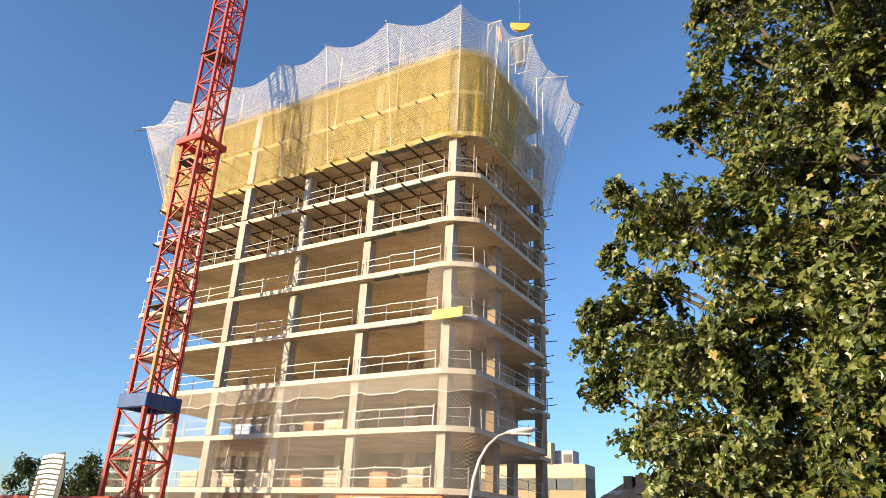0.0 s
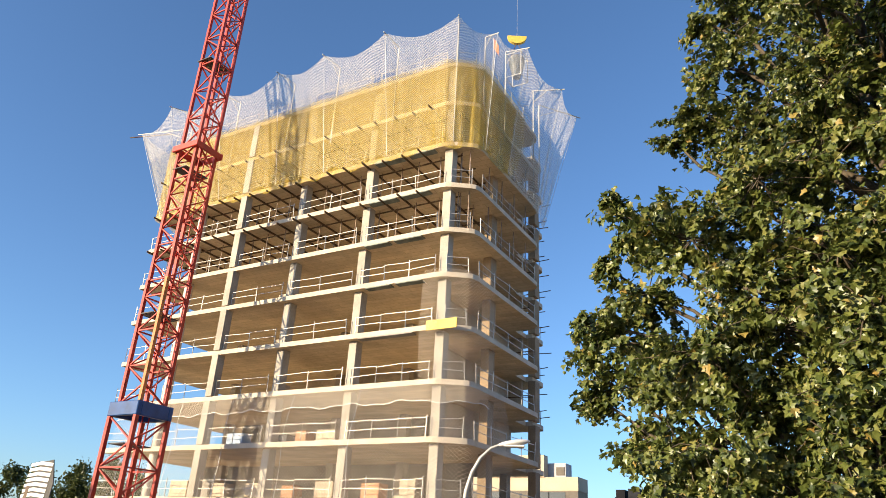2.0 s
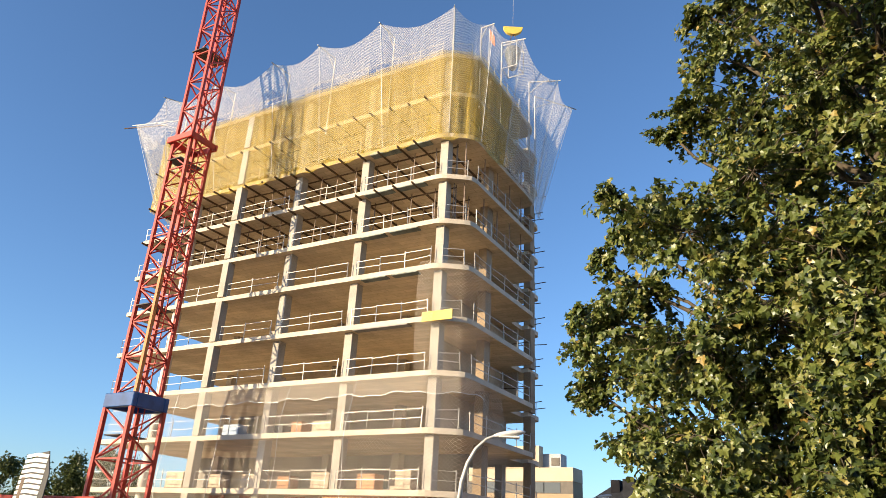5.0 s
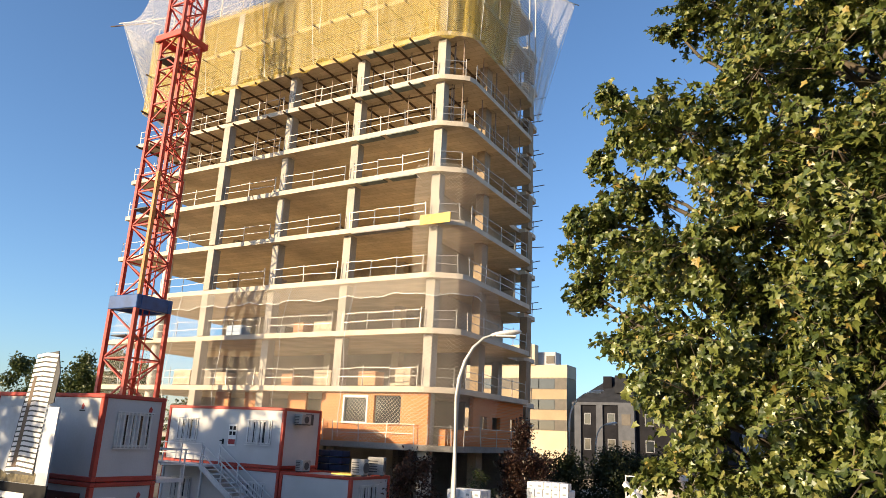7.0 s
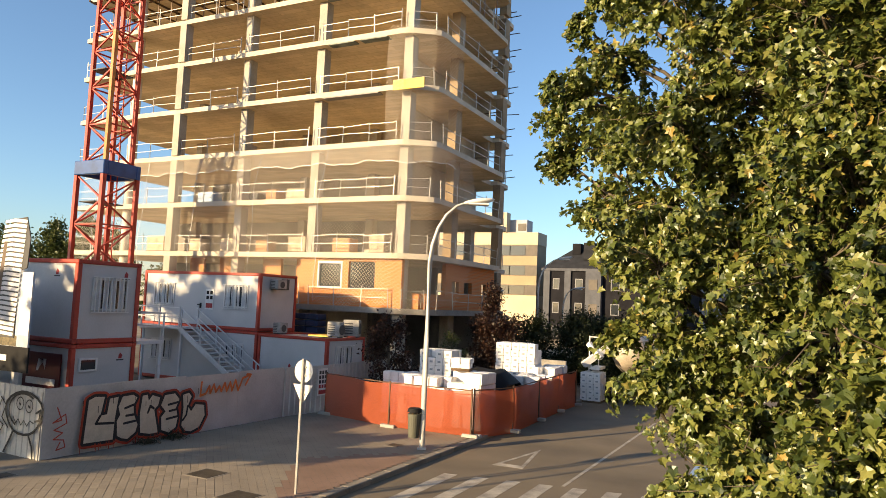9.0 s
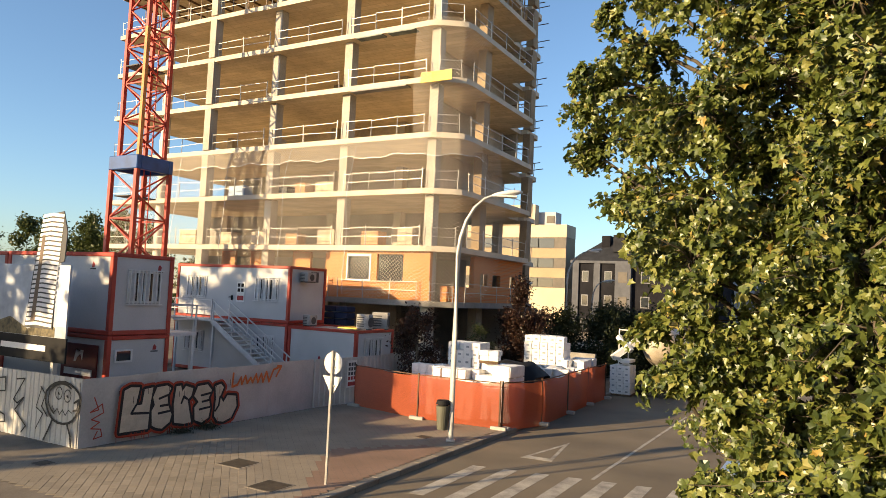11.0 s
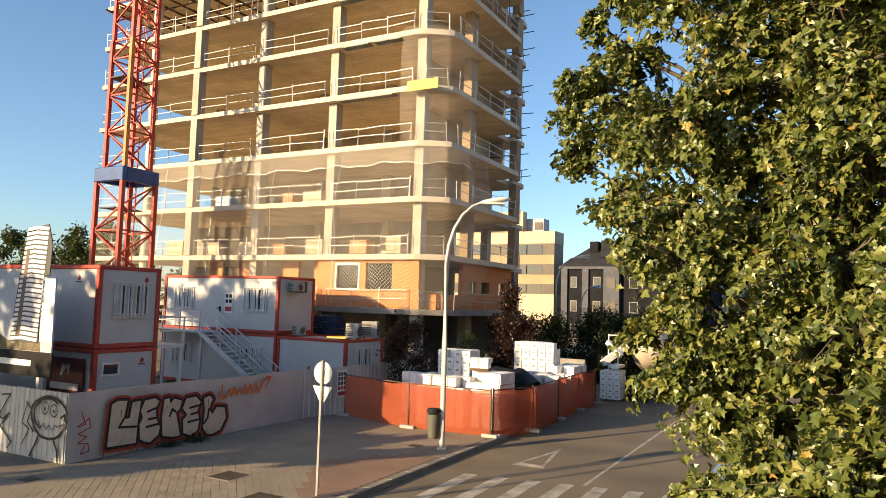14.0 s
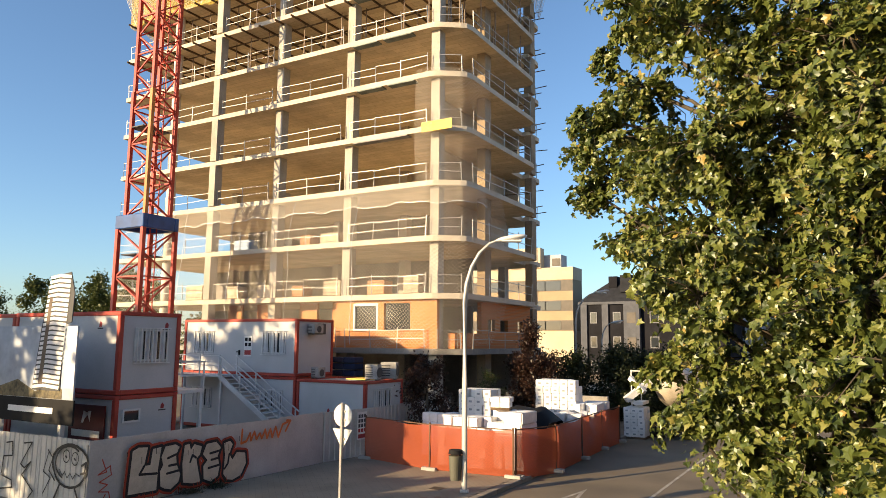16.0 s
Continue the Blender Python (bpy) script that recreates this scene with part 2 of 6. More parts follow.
for i in range(7):
    x, end = -8.86 + 0.885 * i, 18.25 + 0.16 * i
    painted("zebra_stripe", [(x, end - 3.5), (x + 0.38, end - 3.42), (x + 0.38, end + 0.08), (x, end)], "worn white stripe of a zebra crossing")["group"] = "zebra crossing"
painted("lane_line", [(-5.64, 18.9), (-5.54, 18.9), (-5.36, 32), (-5.46, 32)], "worn white lane line on the asphalt")
tri = [(-8.17, 20.1), (-7.21, 20.16), (-7.66, 23.2)]
cx, cy = (sum(p[k] for p in tri) / 3 for k in (0, 1))
give = thing("yield_triangle", "white outlined give-way triangle on the asphalt", "road marking")
for a, b in zip(tri, tri[1:] + tri[:1]):
    ia, ib = [(cx + (p[0] - cx) * 0.66, cy + (p[1] - cy) * 0.66) for p in (a, b)]
    part("stripe", prism([a, b, ib, ia], 0.0, 0.004), PAINT, give)

# ---- the tower ----
FY, BX, LX, BY = 32.4, -17.45, -45.9, 48.0
LEVEL = {1: 4.40, 2: 7.38, 3: 10.52, 4: 13.60, 5: 16.69, 6: 19.85, 7: 22.72, 8: 25.73, 9: 28.65, 10: 31.75, 11: 34.80}
TH = 0.30
COLS = [-19.52, -25.52, -31.22, -36.45, -41.55]


def arc(cx, cy, r, a0, a1, n=6):
    return [(cx + r * math.cos(radians(a0 + (a1 - a0) * i / n)), cy + r * math.sin(radians(a0 + (a1 - a0) * i / n))) for i in range(n + 1)]


def plan(inset=0.0):
    """Outline of a floor: rounded at the street corner and at the bay's far end, set back behind."""
    i = inset
    return ([(LX + i, FY + i), (-19.45, FY + i), (-19.1, FY + 0.06 + i), (-18.8, FY + 0.2 + i), (BX - 0.38 - i, FY + 0.85), (BX - 0.12 - i, FY + 1.1), (BX - i, FY + 1.6)]
            + arc(BX - 0.9, 42.8, 0.9 - i, 0, 90, 4) + [(-19.4 - i, 43.7 - i), (-19.4 - i, 45.6 + i), (-18.9 - i, 45.6 + i)]
            + arc(-19.4, 47.5, 0.5 - i, 0, 90, 3) + [(LX + i, BY - i)])


tower = thing("unfinished_tower", "tall concrete building shell under construction, floors still open", "building")
for k, z in LEVEL.items():
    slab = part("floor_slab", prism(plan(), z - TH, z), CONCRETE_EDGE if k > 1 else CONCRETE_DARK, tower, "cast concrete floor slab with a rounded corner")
    slab.data.materials.append(SOFFIT)
    for f in slab.data.polygons:
        if f.normal.z < -0.9 and k > 1:
            f.material_index = 1
col_me = to_mesh("column", bevelled((0, 0, 0), (0.56, 0.62, 1), 0.012), COLUMN)
# Street-side columns: a brown copy, warm shade put into the colour.
shaded_col_me = to_mesh("column", bevelled((0, 0, 0), (0.55, 0.8, 1), 0.012), mat("shade_brown_column", (0.34, 0.25, 0.16), 0.85, var=0.2, scale=0.7, fine=10))
bm = bmesh.new()
bmesh.ops.create_cone(bm, cap_ends=True, segments=24, radius1=0.31, radius2=0.31, depth=1.0, matrix=Matrix.Translation((0.31, 0.31, 0.5)))
round_col_me = to_mesh("column", bm, mat("pale_round_column", (0.62, 0.58, 0.52), 0.8, var=0.1, scale=0.7, fine=10), True)
for k in range(0, 11):
    z0 = LEVEL.get(k, 0.0)
    h = LEVEL[k + 1] - TH - z0
    for j, x in enumerate(COLS):
        y = FY + (0.45 if j != 3 else -0.12)
        piece("column", round_col_me if j == 4 else col_me, Matrix.Translation((x, y, z0)) @ Matrix.Diagonal((1, 1, h, 1)), tower)
        piece("column", col_me, Matrix.Translation((x - (0.1 if j else 2.2), 46.4, z0)) @ Matrix.Diagonal((1, 1, h, 1)), tower)
        if j not in (0, 3):
            piece("column", col_me, Matrix.Translation((x - 0.4, 39.6, z0)) @ Matrix.Diagonal((1, 1, h, 1)), tower)
    for x, y in ((BX - 1.25, 37.8), (-19.2, 46.3)):
        piece("column", shaded_col_me, Matrix.Translation((x, y - 0.8, z0)) @ Matrix.Diagonal((1, 1, h, 1)), tower)
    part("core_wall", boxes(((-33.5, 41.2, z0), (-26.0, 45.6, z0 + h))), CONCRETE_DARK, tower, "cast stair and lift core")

# ---- the crane ----
CRX, CRY = -35.23, 26.81


def crane():
    c = thing("tower_crane", "red lattice tower crane mast with a blue collar", "crane", pose(CRX, CRY, 0))

    def mast(z0, z1, w, step, main, r, first=0):
        h = w / 2
        ring = [(-h, -h), (h, -h), (h, h), (-h, h)]
        for i, (x, y) in enumerate(ring):
            bar("chord", (x, y, z0), (x, y, z1), r * 2, main if not (i == 1 and z0 > 11 and z1 < 20) else ORANGE_STEEL, c)
        n = round((z1 - z0) / step)
        for k in range(n):
            a, b = z0 + (z1 - z0) * k / n, z0 + (z1 - z0) * (k + 1) / n
            for i in range(4):
                p, q = ring[i], ring[(i + 1) % 4]
                if (k + i + first) % 2:
                    p, q = q, p
                bar("lattice_brace", (*p, a), (*q, b), 0.08, main, c)
                if k % 2 == 0:
                    bar("cross_member", (*ring[i], a), (*ring[(i + 1) % 4], a), 0.085, main, c)

    mast(0.0, 11.1, 2.2, 1.35, RED_STEEL, 0.115)
    mast(11.9, 19.4, 1.70, 1.15, RED_STEEL, 0.105)
    mast(19.4, 28.9, 1.62, 1.15, RED_STEEL, 0.10, 1)
    mast(28.9, 62.0, 1.50, 1.15, RED_STEEL, 0.095)
    for s in (-1, 1):
        part("collar_beam", bevelled((-1.24, s * 1.09 - 0.15, 11.1), (1.24, s * 1.09 + 0.15, 11.9), 0.04), BLUE_STEEL, c, "heavy blue steel collar beam")
        part("collar_beam", bevelled((s * 1.09 - 0.145, -0.935, 11.1), (s * 1.09 + 0.145, 0.935, 11.9), 0.04), BLUE_STEEL, c, "heavy blue steel collar beam")
    for s in (-1, 1):
        part("platform_beam", bevelled((-1.18, s * 1.05 - 0.08, 28.5), (1.18, s * 1.05 + 0.08, 28.95), 0.03), RED_STEEL, c)
        part("platform_beam", bevelled((s * 1.05 - 0.08, -0.97, 28.5), (s * 1.05 + 0.08, 0.97, 28.95), 0.03), RED_STEEL, c)
    for s in (-0.22, 0.22):
        bar("ladder_rail", (0.55, s, 0.3), (0.55, s, 61), 0.05, RED_STEEL, c)
    for k in range(150):
        bar("ladder_rung", (0.55, -0.22, 0.5 + 0.4 * k), (0.55, 0.22, 0.5 + 0.4 * k), 0.03, RED_STEEL, c)
    for z in (9.6, 17.2, 27.2, 36.0, 45.0):
        part("rest_platform", boxes(((-0.95, -0.95, z), (0.3, 0.95, z + 0.06))), GREY_DARK, c)
    part("foundation", bevelled((-2.5, -2.5, -0.4), (2.5, 2.5, 0.25), 0.05), CONCRETE_DARK, c)


crane()


# ---- site cabins ----
def cabin(x0, x1, y0, y1, z0, z1, label):
    """A steel site cabin: red frame of posts and rails, white panels set in."""
    c = thing("site_cabin", label, "site cabin", pose(x0, y0, z0), "site cabins")
    if z0 < 1:
        for a in (0.1, x1 - x0 - 0.5):
            for b in (0.05, y1 - y0 - 0.35):
                part("foot", boxes(((a, b, -0.21), (a + 0.4, b + 0.3, 0.0))), CONCRETE_DARK, c)
    X, Y, Z = x1 - x0, y1 - y0, z1 - z0
    part("panel_box", bevelled((0.05, 0.05, 0.08), (X - 0.05, Y - 0.05, Z - 0.08), 0.01), CABIN_WHITE, c, "white insulated wall panels")
    p = 0.17
    for a in (0, X - p):
        for b in (0, Y - p):
            part("corner_post", bevelled((a, b, 0.16), (a + p, b + p, Z - 0.14), 0.02), CABIN_RED, c, "red steel corner post")
    for z, h in ((0, 0.16), (Z - 0.14, 0.14)):
        for b in (0, Y - p):
            part("frame_rail", bevelled((0, b, z), (X, b + p, z + h), 0.02), CABIN_RED, c, "red steel frame rail")
        for a in (0, X - p):
            part("frame_rail", bevelled((a, p, z), (a + p, Y - p, z + h), 0.02), CABIN_RED, c, "red steel frame rail")
    return c


CAB = {
    "a_low": cabin(-27.0, -20.9, 15.1, 17.6, 0.2, 2.93, "white site cabin with red frame, carrying another cabin"),
    "a_up": cabin(-27.0, -20.9, 15.1, 17.6, 2.95, 5.72, "white site cabin with red frame, stacked on another cabin"),
    "b_low": cabin(-33.2, -27.05, 15.1, 17.6, 0.2, 2.93, "white site cabin with red frame behind the billboard"),
    "b_up": cabin(-33.2, -27.05, 15.1, 17.6, 2.95, 5.70, "white upper site cabin with red frame behind the billboard"),
    "e_low": cabin(-39.4, -33.25, 15.1, 17.6, 0.2, 2.93, "white site cabin with red frame at the end of the row"),
    "e_up": cabin(-39.4, -33.25, 15.1, 17.6, 2.95, 5.70, "white upper site cabin with red frame ending the row"),
    "c_low": cabin(-31.8, -23.65, 27.0, 29.9, 0.2, 2.98, "white site cabin with red frame beside the stairs"),
    "c_up": cabin(-31.8, -23.65, 27.0, 29.9, 3.0, 5.88, "white upper site cabin with red frame and two barred windows"),
    "d_low": cabin(-23.6, -19.4, 27.0, 30.2, 0.2, 2.92, "white single-storey site cabin with red frame"),
}

# ---- fence ----
FX = -18.1


def sheet_fence(name, a, b, z1, label, rib=0.19, depth=0.035):
    """A run of ribbed steel sheet between two ground points, with posts behind."""
    a, b = Vector((*a, 0)), Vector((*b, 0))
    d = (b - a)
    L = d.length
    d.normalize()
    nrm = Vector((d.y, -d.x, 0))
    c = thing(name, label, "fence", None, "site fence")
    n = max(1, round(L / 2.4))
    for i in range(n):
        s0, s1 = L * i / n + 0.004, L * (i + 1) / n - 0.004
        bm = bmesh.new()
        pts = []
        s = s0
        while s < s1 - 0.01:
            for f, o in ((0, 0), (0.12, depth), (0.38, depth), (0.5, 0)):
                if s + f * rib * 2 < s1:
                    pts.append((s + f * rib * 2, o))
            s += rib * 2
        pts.append((s1, 0))
        ring = [a + d * u + nrm * o for u, o in pts] + [a + d * s1 - nrm * 0.015, a + d * s0 - nrm * 0.015]
        top = z1 + 0.02 * math.sin(i * 2.3)
        lo = [bm.verts.new(p + Vector((0, 0, 0.1))) for p in ring]
        hi = [bm.verts.new(p + Vector((0, 0, top))) for p in ring]
        for k in range(len(ring)):
            k2 = (k + 1) % len(ring)
            bm.faces.new((lo[k], lo[k2], hi[k2], hi[k]))
        bm.faces.new(hi)
        bmesh.ops.recalc_face_normals(bm, faces=bm.faces[:])
        part("fence_sheet", bm, FENCE_WHITE, c)
        bar("fence_post", a + d * s0 - nrm * 0.08, a + d * s0 - nrm * 0.08 + Vector((0, 0, z1 - 0.1)), 0.07, GALV, c)
    return c


sheet_fence("site_fence", (-46, 12.4), (FX, 12.4), 2.02, "white ribbed steel site fence with black graffiti", 0.12, 0.02)
sheet_fence("site_fence", (FX, 12.4), (FX + 0.3, 22.0), 2.02, "white steel sheet site fence with large graffiti", 0.6, 0.008)
sheet_fence("site_gate", (FX + 0.3, 22.05), (FX + 0.7, 24.4), 2.02, "white steel sheet gate in the site fence", 0.14)
sheet_fence("site_fence", (FX + 0.7, 24.45), (FX + 0.7, 31.5), 2.02, "white ribbed steel site fence behind the orange netting", 0.14)

# ---- things on the tower ----
BRICK = bpy.data.materials.new("orange_brick")
BRICK.use_nodes = True
bn, bl = BRICK.node_tree.nodes, BRICK.node_tree.links
bt, bc, bmap = bn.new("ShaderNodeTexBrick"), bn.new("ShaderNodeTexCoord"), bn.new("ShaderNodeMapping")
bmap.inputs["Rotation"].default_value = (radians(90), 0, 0)
bl.new(bc.outputs["Object"], bmap.inputs[0])
bl.new(bmap.outputs[0], bt.inputs[0])
for key, val in (("Color1", (0.52, 0.165, 0.042, 1)), ("Color2", (0.60, 0.215, 0.065, 1)), ("Mortar", (0.42, 0.26, 0.14, 1))):
    bt.inputs[key].default_value = val
for key, val in (("Scale", 1.0), ("Mortar Size", 0.012), ("Brick Width", 0.25), ("Row Height", 0.085)):
    bt.inputs[key].default_value = val
bl.new(bt.outputs[0], bn["Principled BSDF"].inputs["Base Color"])
bn["Principled BSDF"].inputs["Roughness"].default_value = 0.9
bb = bn.new("ShaderNodeBump")
bb.inputs["Strength"].default_value, bb.inputs["Distance"].default_value = 0.4, 0.01
bl.new(bt.outputs[1], bb.inputs["Height"])
bb.invert = True
bl.new(bb.outputs[0], bn["Principled BSDF"].inputs["Normal"])

rng = random.Random(4)


def guard_rail(a, b, z, lean=0.0):
    """Edge protection: tube posts with two rails, between two points of a floor's edge."""
    a, b = Vector((*a, z)), Vector((*b, z))
    L = (b - a).length
    c = thing("guard_rail", "grey tubular guard rail clamped to the floor edge", "guard rail", None, "edge protection")
    n = max(1, round(L / 2.1))
    for i in range(n + 1):
        p = a.lerp(b, i / n)
        tip = p + Vector((rng.uniform(-0.06, 0.06), rng.uniform(-0.06, 0.02), 1.08 + rng.uniform(-0.05, 0.12)))
        bar("post", p, tip, 0.042, GALV, c)
    for h in (0.52, 1.0):
        for i in range(n):
            p, q = a.lerp(b, i / n), a.lerp(b, (i + 1) / n)
            bar("rail", p + Vector((0, -0.03, h + rng.uniform(-0.06, 0.04))), q + Vector((0, -0.03, h + rng.uniform(-0.06, 0.04))), 0.03, GALV, c)
    return c


for k in range(1, 12):
    z = LEVEL[k]
    for j in range(4):
        guard_rail((COLS[j + 1] + 0.62, FY + 0.14), (COLS[j] - 0.08, FY + 0.14), z)
    guard_rail((LX + 0.1, FY + 0.14), (COLS[4] - 0.1, FY + 0.14), z)
    guard_rail((-18.9, FY + 0.32), (BX - 0.4, FY + 1.05), z)
    guard_rail((BX - 0.12, FY + 1.9), (BX - 0.12, 42.7), z)
    guard_rail((-19.05, 45.8), (-19.05, 47.4), z)

# shoring props and joists under the youngest floors
prop_me = to_mesh("shoring_prop", rods(((0, 0, 0), (0, 0, 0.62), 0.038), ((0, 0, 0.58), (0, 0, 1), 0.028)), PROP)
joist_me = to_mesh("formwork_joist", boxes(((-0.03, 0, -0.07), (0.03, 1, 0.06))), TIMBER)
for k in (7, 8, 9):
    h = LEVEL[k + 1] - TH - LEVEL[k]
    x = LX + 0.8
    while x < BX - 0.3:
        for y in (33.6, 35.4, 37.4, 39.6):
            if rng.random() < 0.86:
                s = thing("shoring_prop", "rusty adjustable steel prop holding up fresh concrete", "prop", None, "shoring props")
                piece("tube", prop_me, Matrix.Translation((x + rng.uniform(-0.2, 0.2), y + rng.uniform(-0.2, 0.2), LEVEL[k])) @ Matrix.Diagonal((1.2, 1.2, h, 1)), s)
        x += 1.55
    x = LX + 0.4
    while x < BX - 0.9:
        out = rng.uniform(0.25, 0.6) if x < -19.6 else -0.9
        j = thing("formwork_joist", "dark timber joist of the slab formwork sticking out", "joist", None, "formwork joists")
        piece("beam", joist_me, Matrix.Translation((x, FY - out, LEVEL[k + 1] - TH - 0.065)) @ Matrix.Diagonal((1, 7.2, 1, 1)), j)
        x += 1.45 + rng.uniform(-0.15, 0.15)
    for y in (33.6, 35.4, 37.4):
        j = thing("formwork_joist", "dark timber beam under the slab formwork", "joist", None, "formwork joists")
        bar("beam", (LX + 0.5, y, LEVEL[k + 1] - TH - 0.2), (BX - 1.2, y, LEVEL[k + 1] - TH - 0.2), 0.06, TIMBER, j, 0.08)
for k in (7, 8, 9):
    for y0 in (36, 38, 40, 42):
        s = thing("shoring_prop", "pale adjustable steel prop near the floor edge", "prop", None, "shoring props")
        piece("tube", prop_me, Matrix.Translation((BX - 0.5, y0, LEVEL[k])) @ Matrix.Diagonal((1.3, 1.3, LEVEL[k + 1] - TH - LEVEL[k], 1)), s)
    for x0 in (-19.6, -19.0):
        s = thing("shoring_prop", "pale adjustable steel prop near the floor edge", "prop", None, "shoring props")
        piece("tube", prop_me, Matrix.Translation((x0 + 0.9, FY + 1.2, LEVEL[k])) @ Matrix.Diagonal((1.3, 1.3, LEVEL[k + 1] - TH - LEVEL[k], 1)), s)

# tubes sticking out at the far corner
for k in range(4, 10):
    for y0, dz in ((47.2, 0.4), (47.4, 0.9), (44.5, 1.5), (47.3, 2.2)):
        s = thing("scaffold_tube", "thin steel scaffold tube sticking out past the floor edge", "scaffold tube", None, "scaffold tubes")
        bar("tube", (-20.5, y0, LEVEL[k] + dz), (-18.45 + rng.uniform(-0.3, 0.4), y0, LEVEL[k] + dz + rng.uniform(-0.1, 0.2)), 0.05, RUST, s)

# boards
yb = part("yellow_board", bevelled((-19.75, FY - 0.22, 16.28), (-17.8, FY - 0.17, 16.85), 0.008), YELLOW_PLY)
tagged(yb, "yellow formwork board fixed to the slab edge", "board")
bar("board_clamp", (-19.3, FY - 0.2, 16.5), (-19.3, FY + 0.3, 16.5), 0.06, GALV, yb)
bar("board_clamp", (-18.4, FY - 0.2, 16.5), (-18.4, FY + 0.9, 16.5), 0.06, GALV, yb)
for k, a, b in ((9, -24.6, -22.4), (9, -22.0, -20.1), (8, -24.8, -22.7), (8, -22.3, -20.3), (7, -24.8, -23), (7, -22.6, -20.6), (6, -24.4, -22.6), (6, -22.2, -20.4), (5, -24.6, -20.8)):
    bd = part("edge_board", boxes(((a, FY - 0.02, LEVEL[k] - TH - 0.07), (b, FY + 0.5, LEVEL[k] - TH - 0.004))), GREEN_PLY if k > 5 else CONCRETE_DARK)
    tagged(bd, "stained dark green formwork board under the slab edge", "board", "formwork boards")

# brick storey over the podium
Z1, Z2 = LEVEL[1], LEVEL[2] - TH
BYF = FY + 0.35
wall = thing("brick_wall", "orange brick outer wall with window openings", "wall", kind="structure")
W = [(-24.5, -22.8, 5.38, 6.92), (-22.4, -20.65, 5.38, 6.92)]
part("brickwork", boxes(((-25.75, BYF, Z1), (-18.95, BYF + 0.25, W[0][2])), ((-25.75, BYF, W[0][3]), (-18.95, BYF + 0.25, Z2)), ((-25.75, BYF, W[0][2]), (W[0][0], BYF + 0.25, W[0][3])),
                        ((W[0][1], BYF, W[0][2]), (W[1][0], BYF + 0.25, W[0][3])), ((W[1][1], BYF, W[0][2]), (-18.95, BYF + 0.25, W[0][3]))), BRICK, wall)
part("brickwork", boxes(((-18.6, FY + 1.0, Z1), (BX - 0.76, FY + 1.25, Z1 + 0.85))), BRICK, wall)
SIDE = [(36.95, 37.95), (38.65, 39.8), (41.25, 42.1)]
ys = [36.1] + [y for w in SIDE for y in w] + [43.3]
part("brickwork", boxes(((BX - 0.75, 36.1, Z1), (BX - 0.5, 43.3, 5.4)), ((BX - 0.75, 36.1, 6.1), (BX - 0.5, 43.3, Z2)),
                        *[((BX - 0.75, ys[i], 5.4), (BX - 0.5, ys[i + 1], 6.1)) for i in range(0, 8, 2)]), BRICK, wall)
part("brickwork", boxes(((BX - 0.75, FY + 1.3, Z1), (BX - 0.5, 36.1, Z1 + 0.85))), BRICK, wall)
part("brickwork", boxes(((-35.8, BYF + 1.2, Z1), (-34.6, BYF + 1.4, Z2)), ((-33.2, BYF + 1.2, Z1), (-31.6, BYF + 1.4, Z2)), ((-29.6, BYF + 1.2, Z1), (-28.2, BYF + 1.4, Z2)), ((-27.0, BYF + 1.2, Z1), (-25.9, BYF + 1.4, Z2))), BRICK, wall)
for i, (a, b, z0, z1) in enumerate(W):
    w = thing("window_1" if i == 0 else "window_2", "new window in the brick wall, dark inside", "window", kind="structure")
    if i == 0:
        for p, q in (((a, z0), (b, z0 + 0.09)), ((a, z1 - 0.14), (b, z1)), ((a, z0 + 0.09), (a + 0.1, z1 - 0.14)), ((b - 0.1, z0 + 0.09), (b, z1 - 0.14))):
            part("window_frame", boxes(((p[0], BYF - 0.03, p[1]), (q[0], BYF + 0.1, q[1]))), WHITE_STEEL, w, "white window frame")
    part("pane", boxes(((a + 0.05, BYF + 0.12, z0 + 0.02), (b - 0.05, BYF + 0.14, z1 - 0.02))), GLASS, w)
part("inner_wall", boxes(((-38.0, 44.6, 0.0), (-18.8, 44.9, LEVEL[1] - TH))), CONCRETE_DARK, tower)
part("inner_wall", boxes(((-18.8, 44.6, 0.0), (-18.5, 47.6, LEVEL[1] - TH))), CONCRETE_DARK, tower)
for k in range(1, 11):
    if k > 3:
        part("inner_wall", boxes(((-26.0, 45.3, LEVEL[k]), (-19.6, 45.55, LEVEL[k + 1] - TH))), CONCRETE, tower, "bare inner partition wall")
    if k > 2:
        part("inner_wall", boxes(((-20.85, 36.2, LEVEL[k]), (-20.6, 45.4, LEVEL[k + 1] - TH))), CONCRETE, tower, "bare inner partition wall")
    # Lowest partitions take the darker concrete: the dim interior is put into the colour.
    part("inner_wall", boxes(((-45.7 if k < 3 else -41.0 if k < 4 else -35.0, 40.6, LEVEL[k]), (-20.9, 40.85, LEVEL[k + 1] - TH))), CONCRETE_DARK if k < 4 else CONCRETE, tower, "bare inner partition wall")

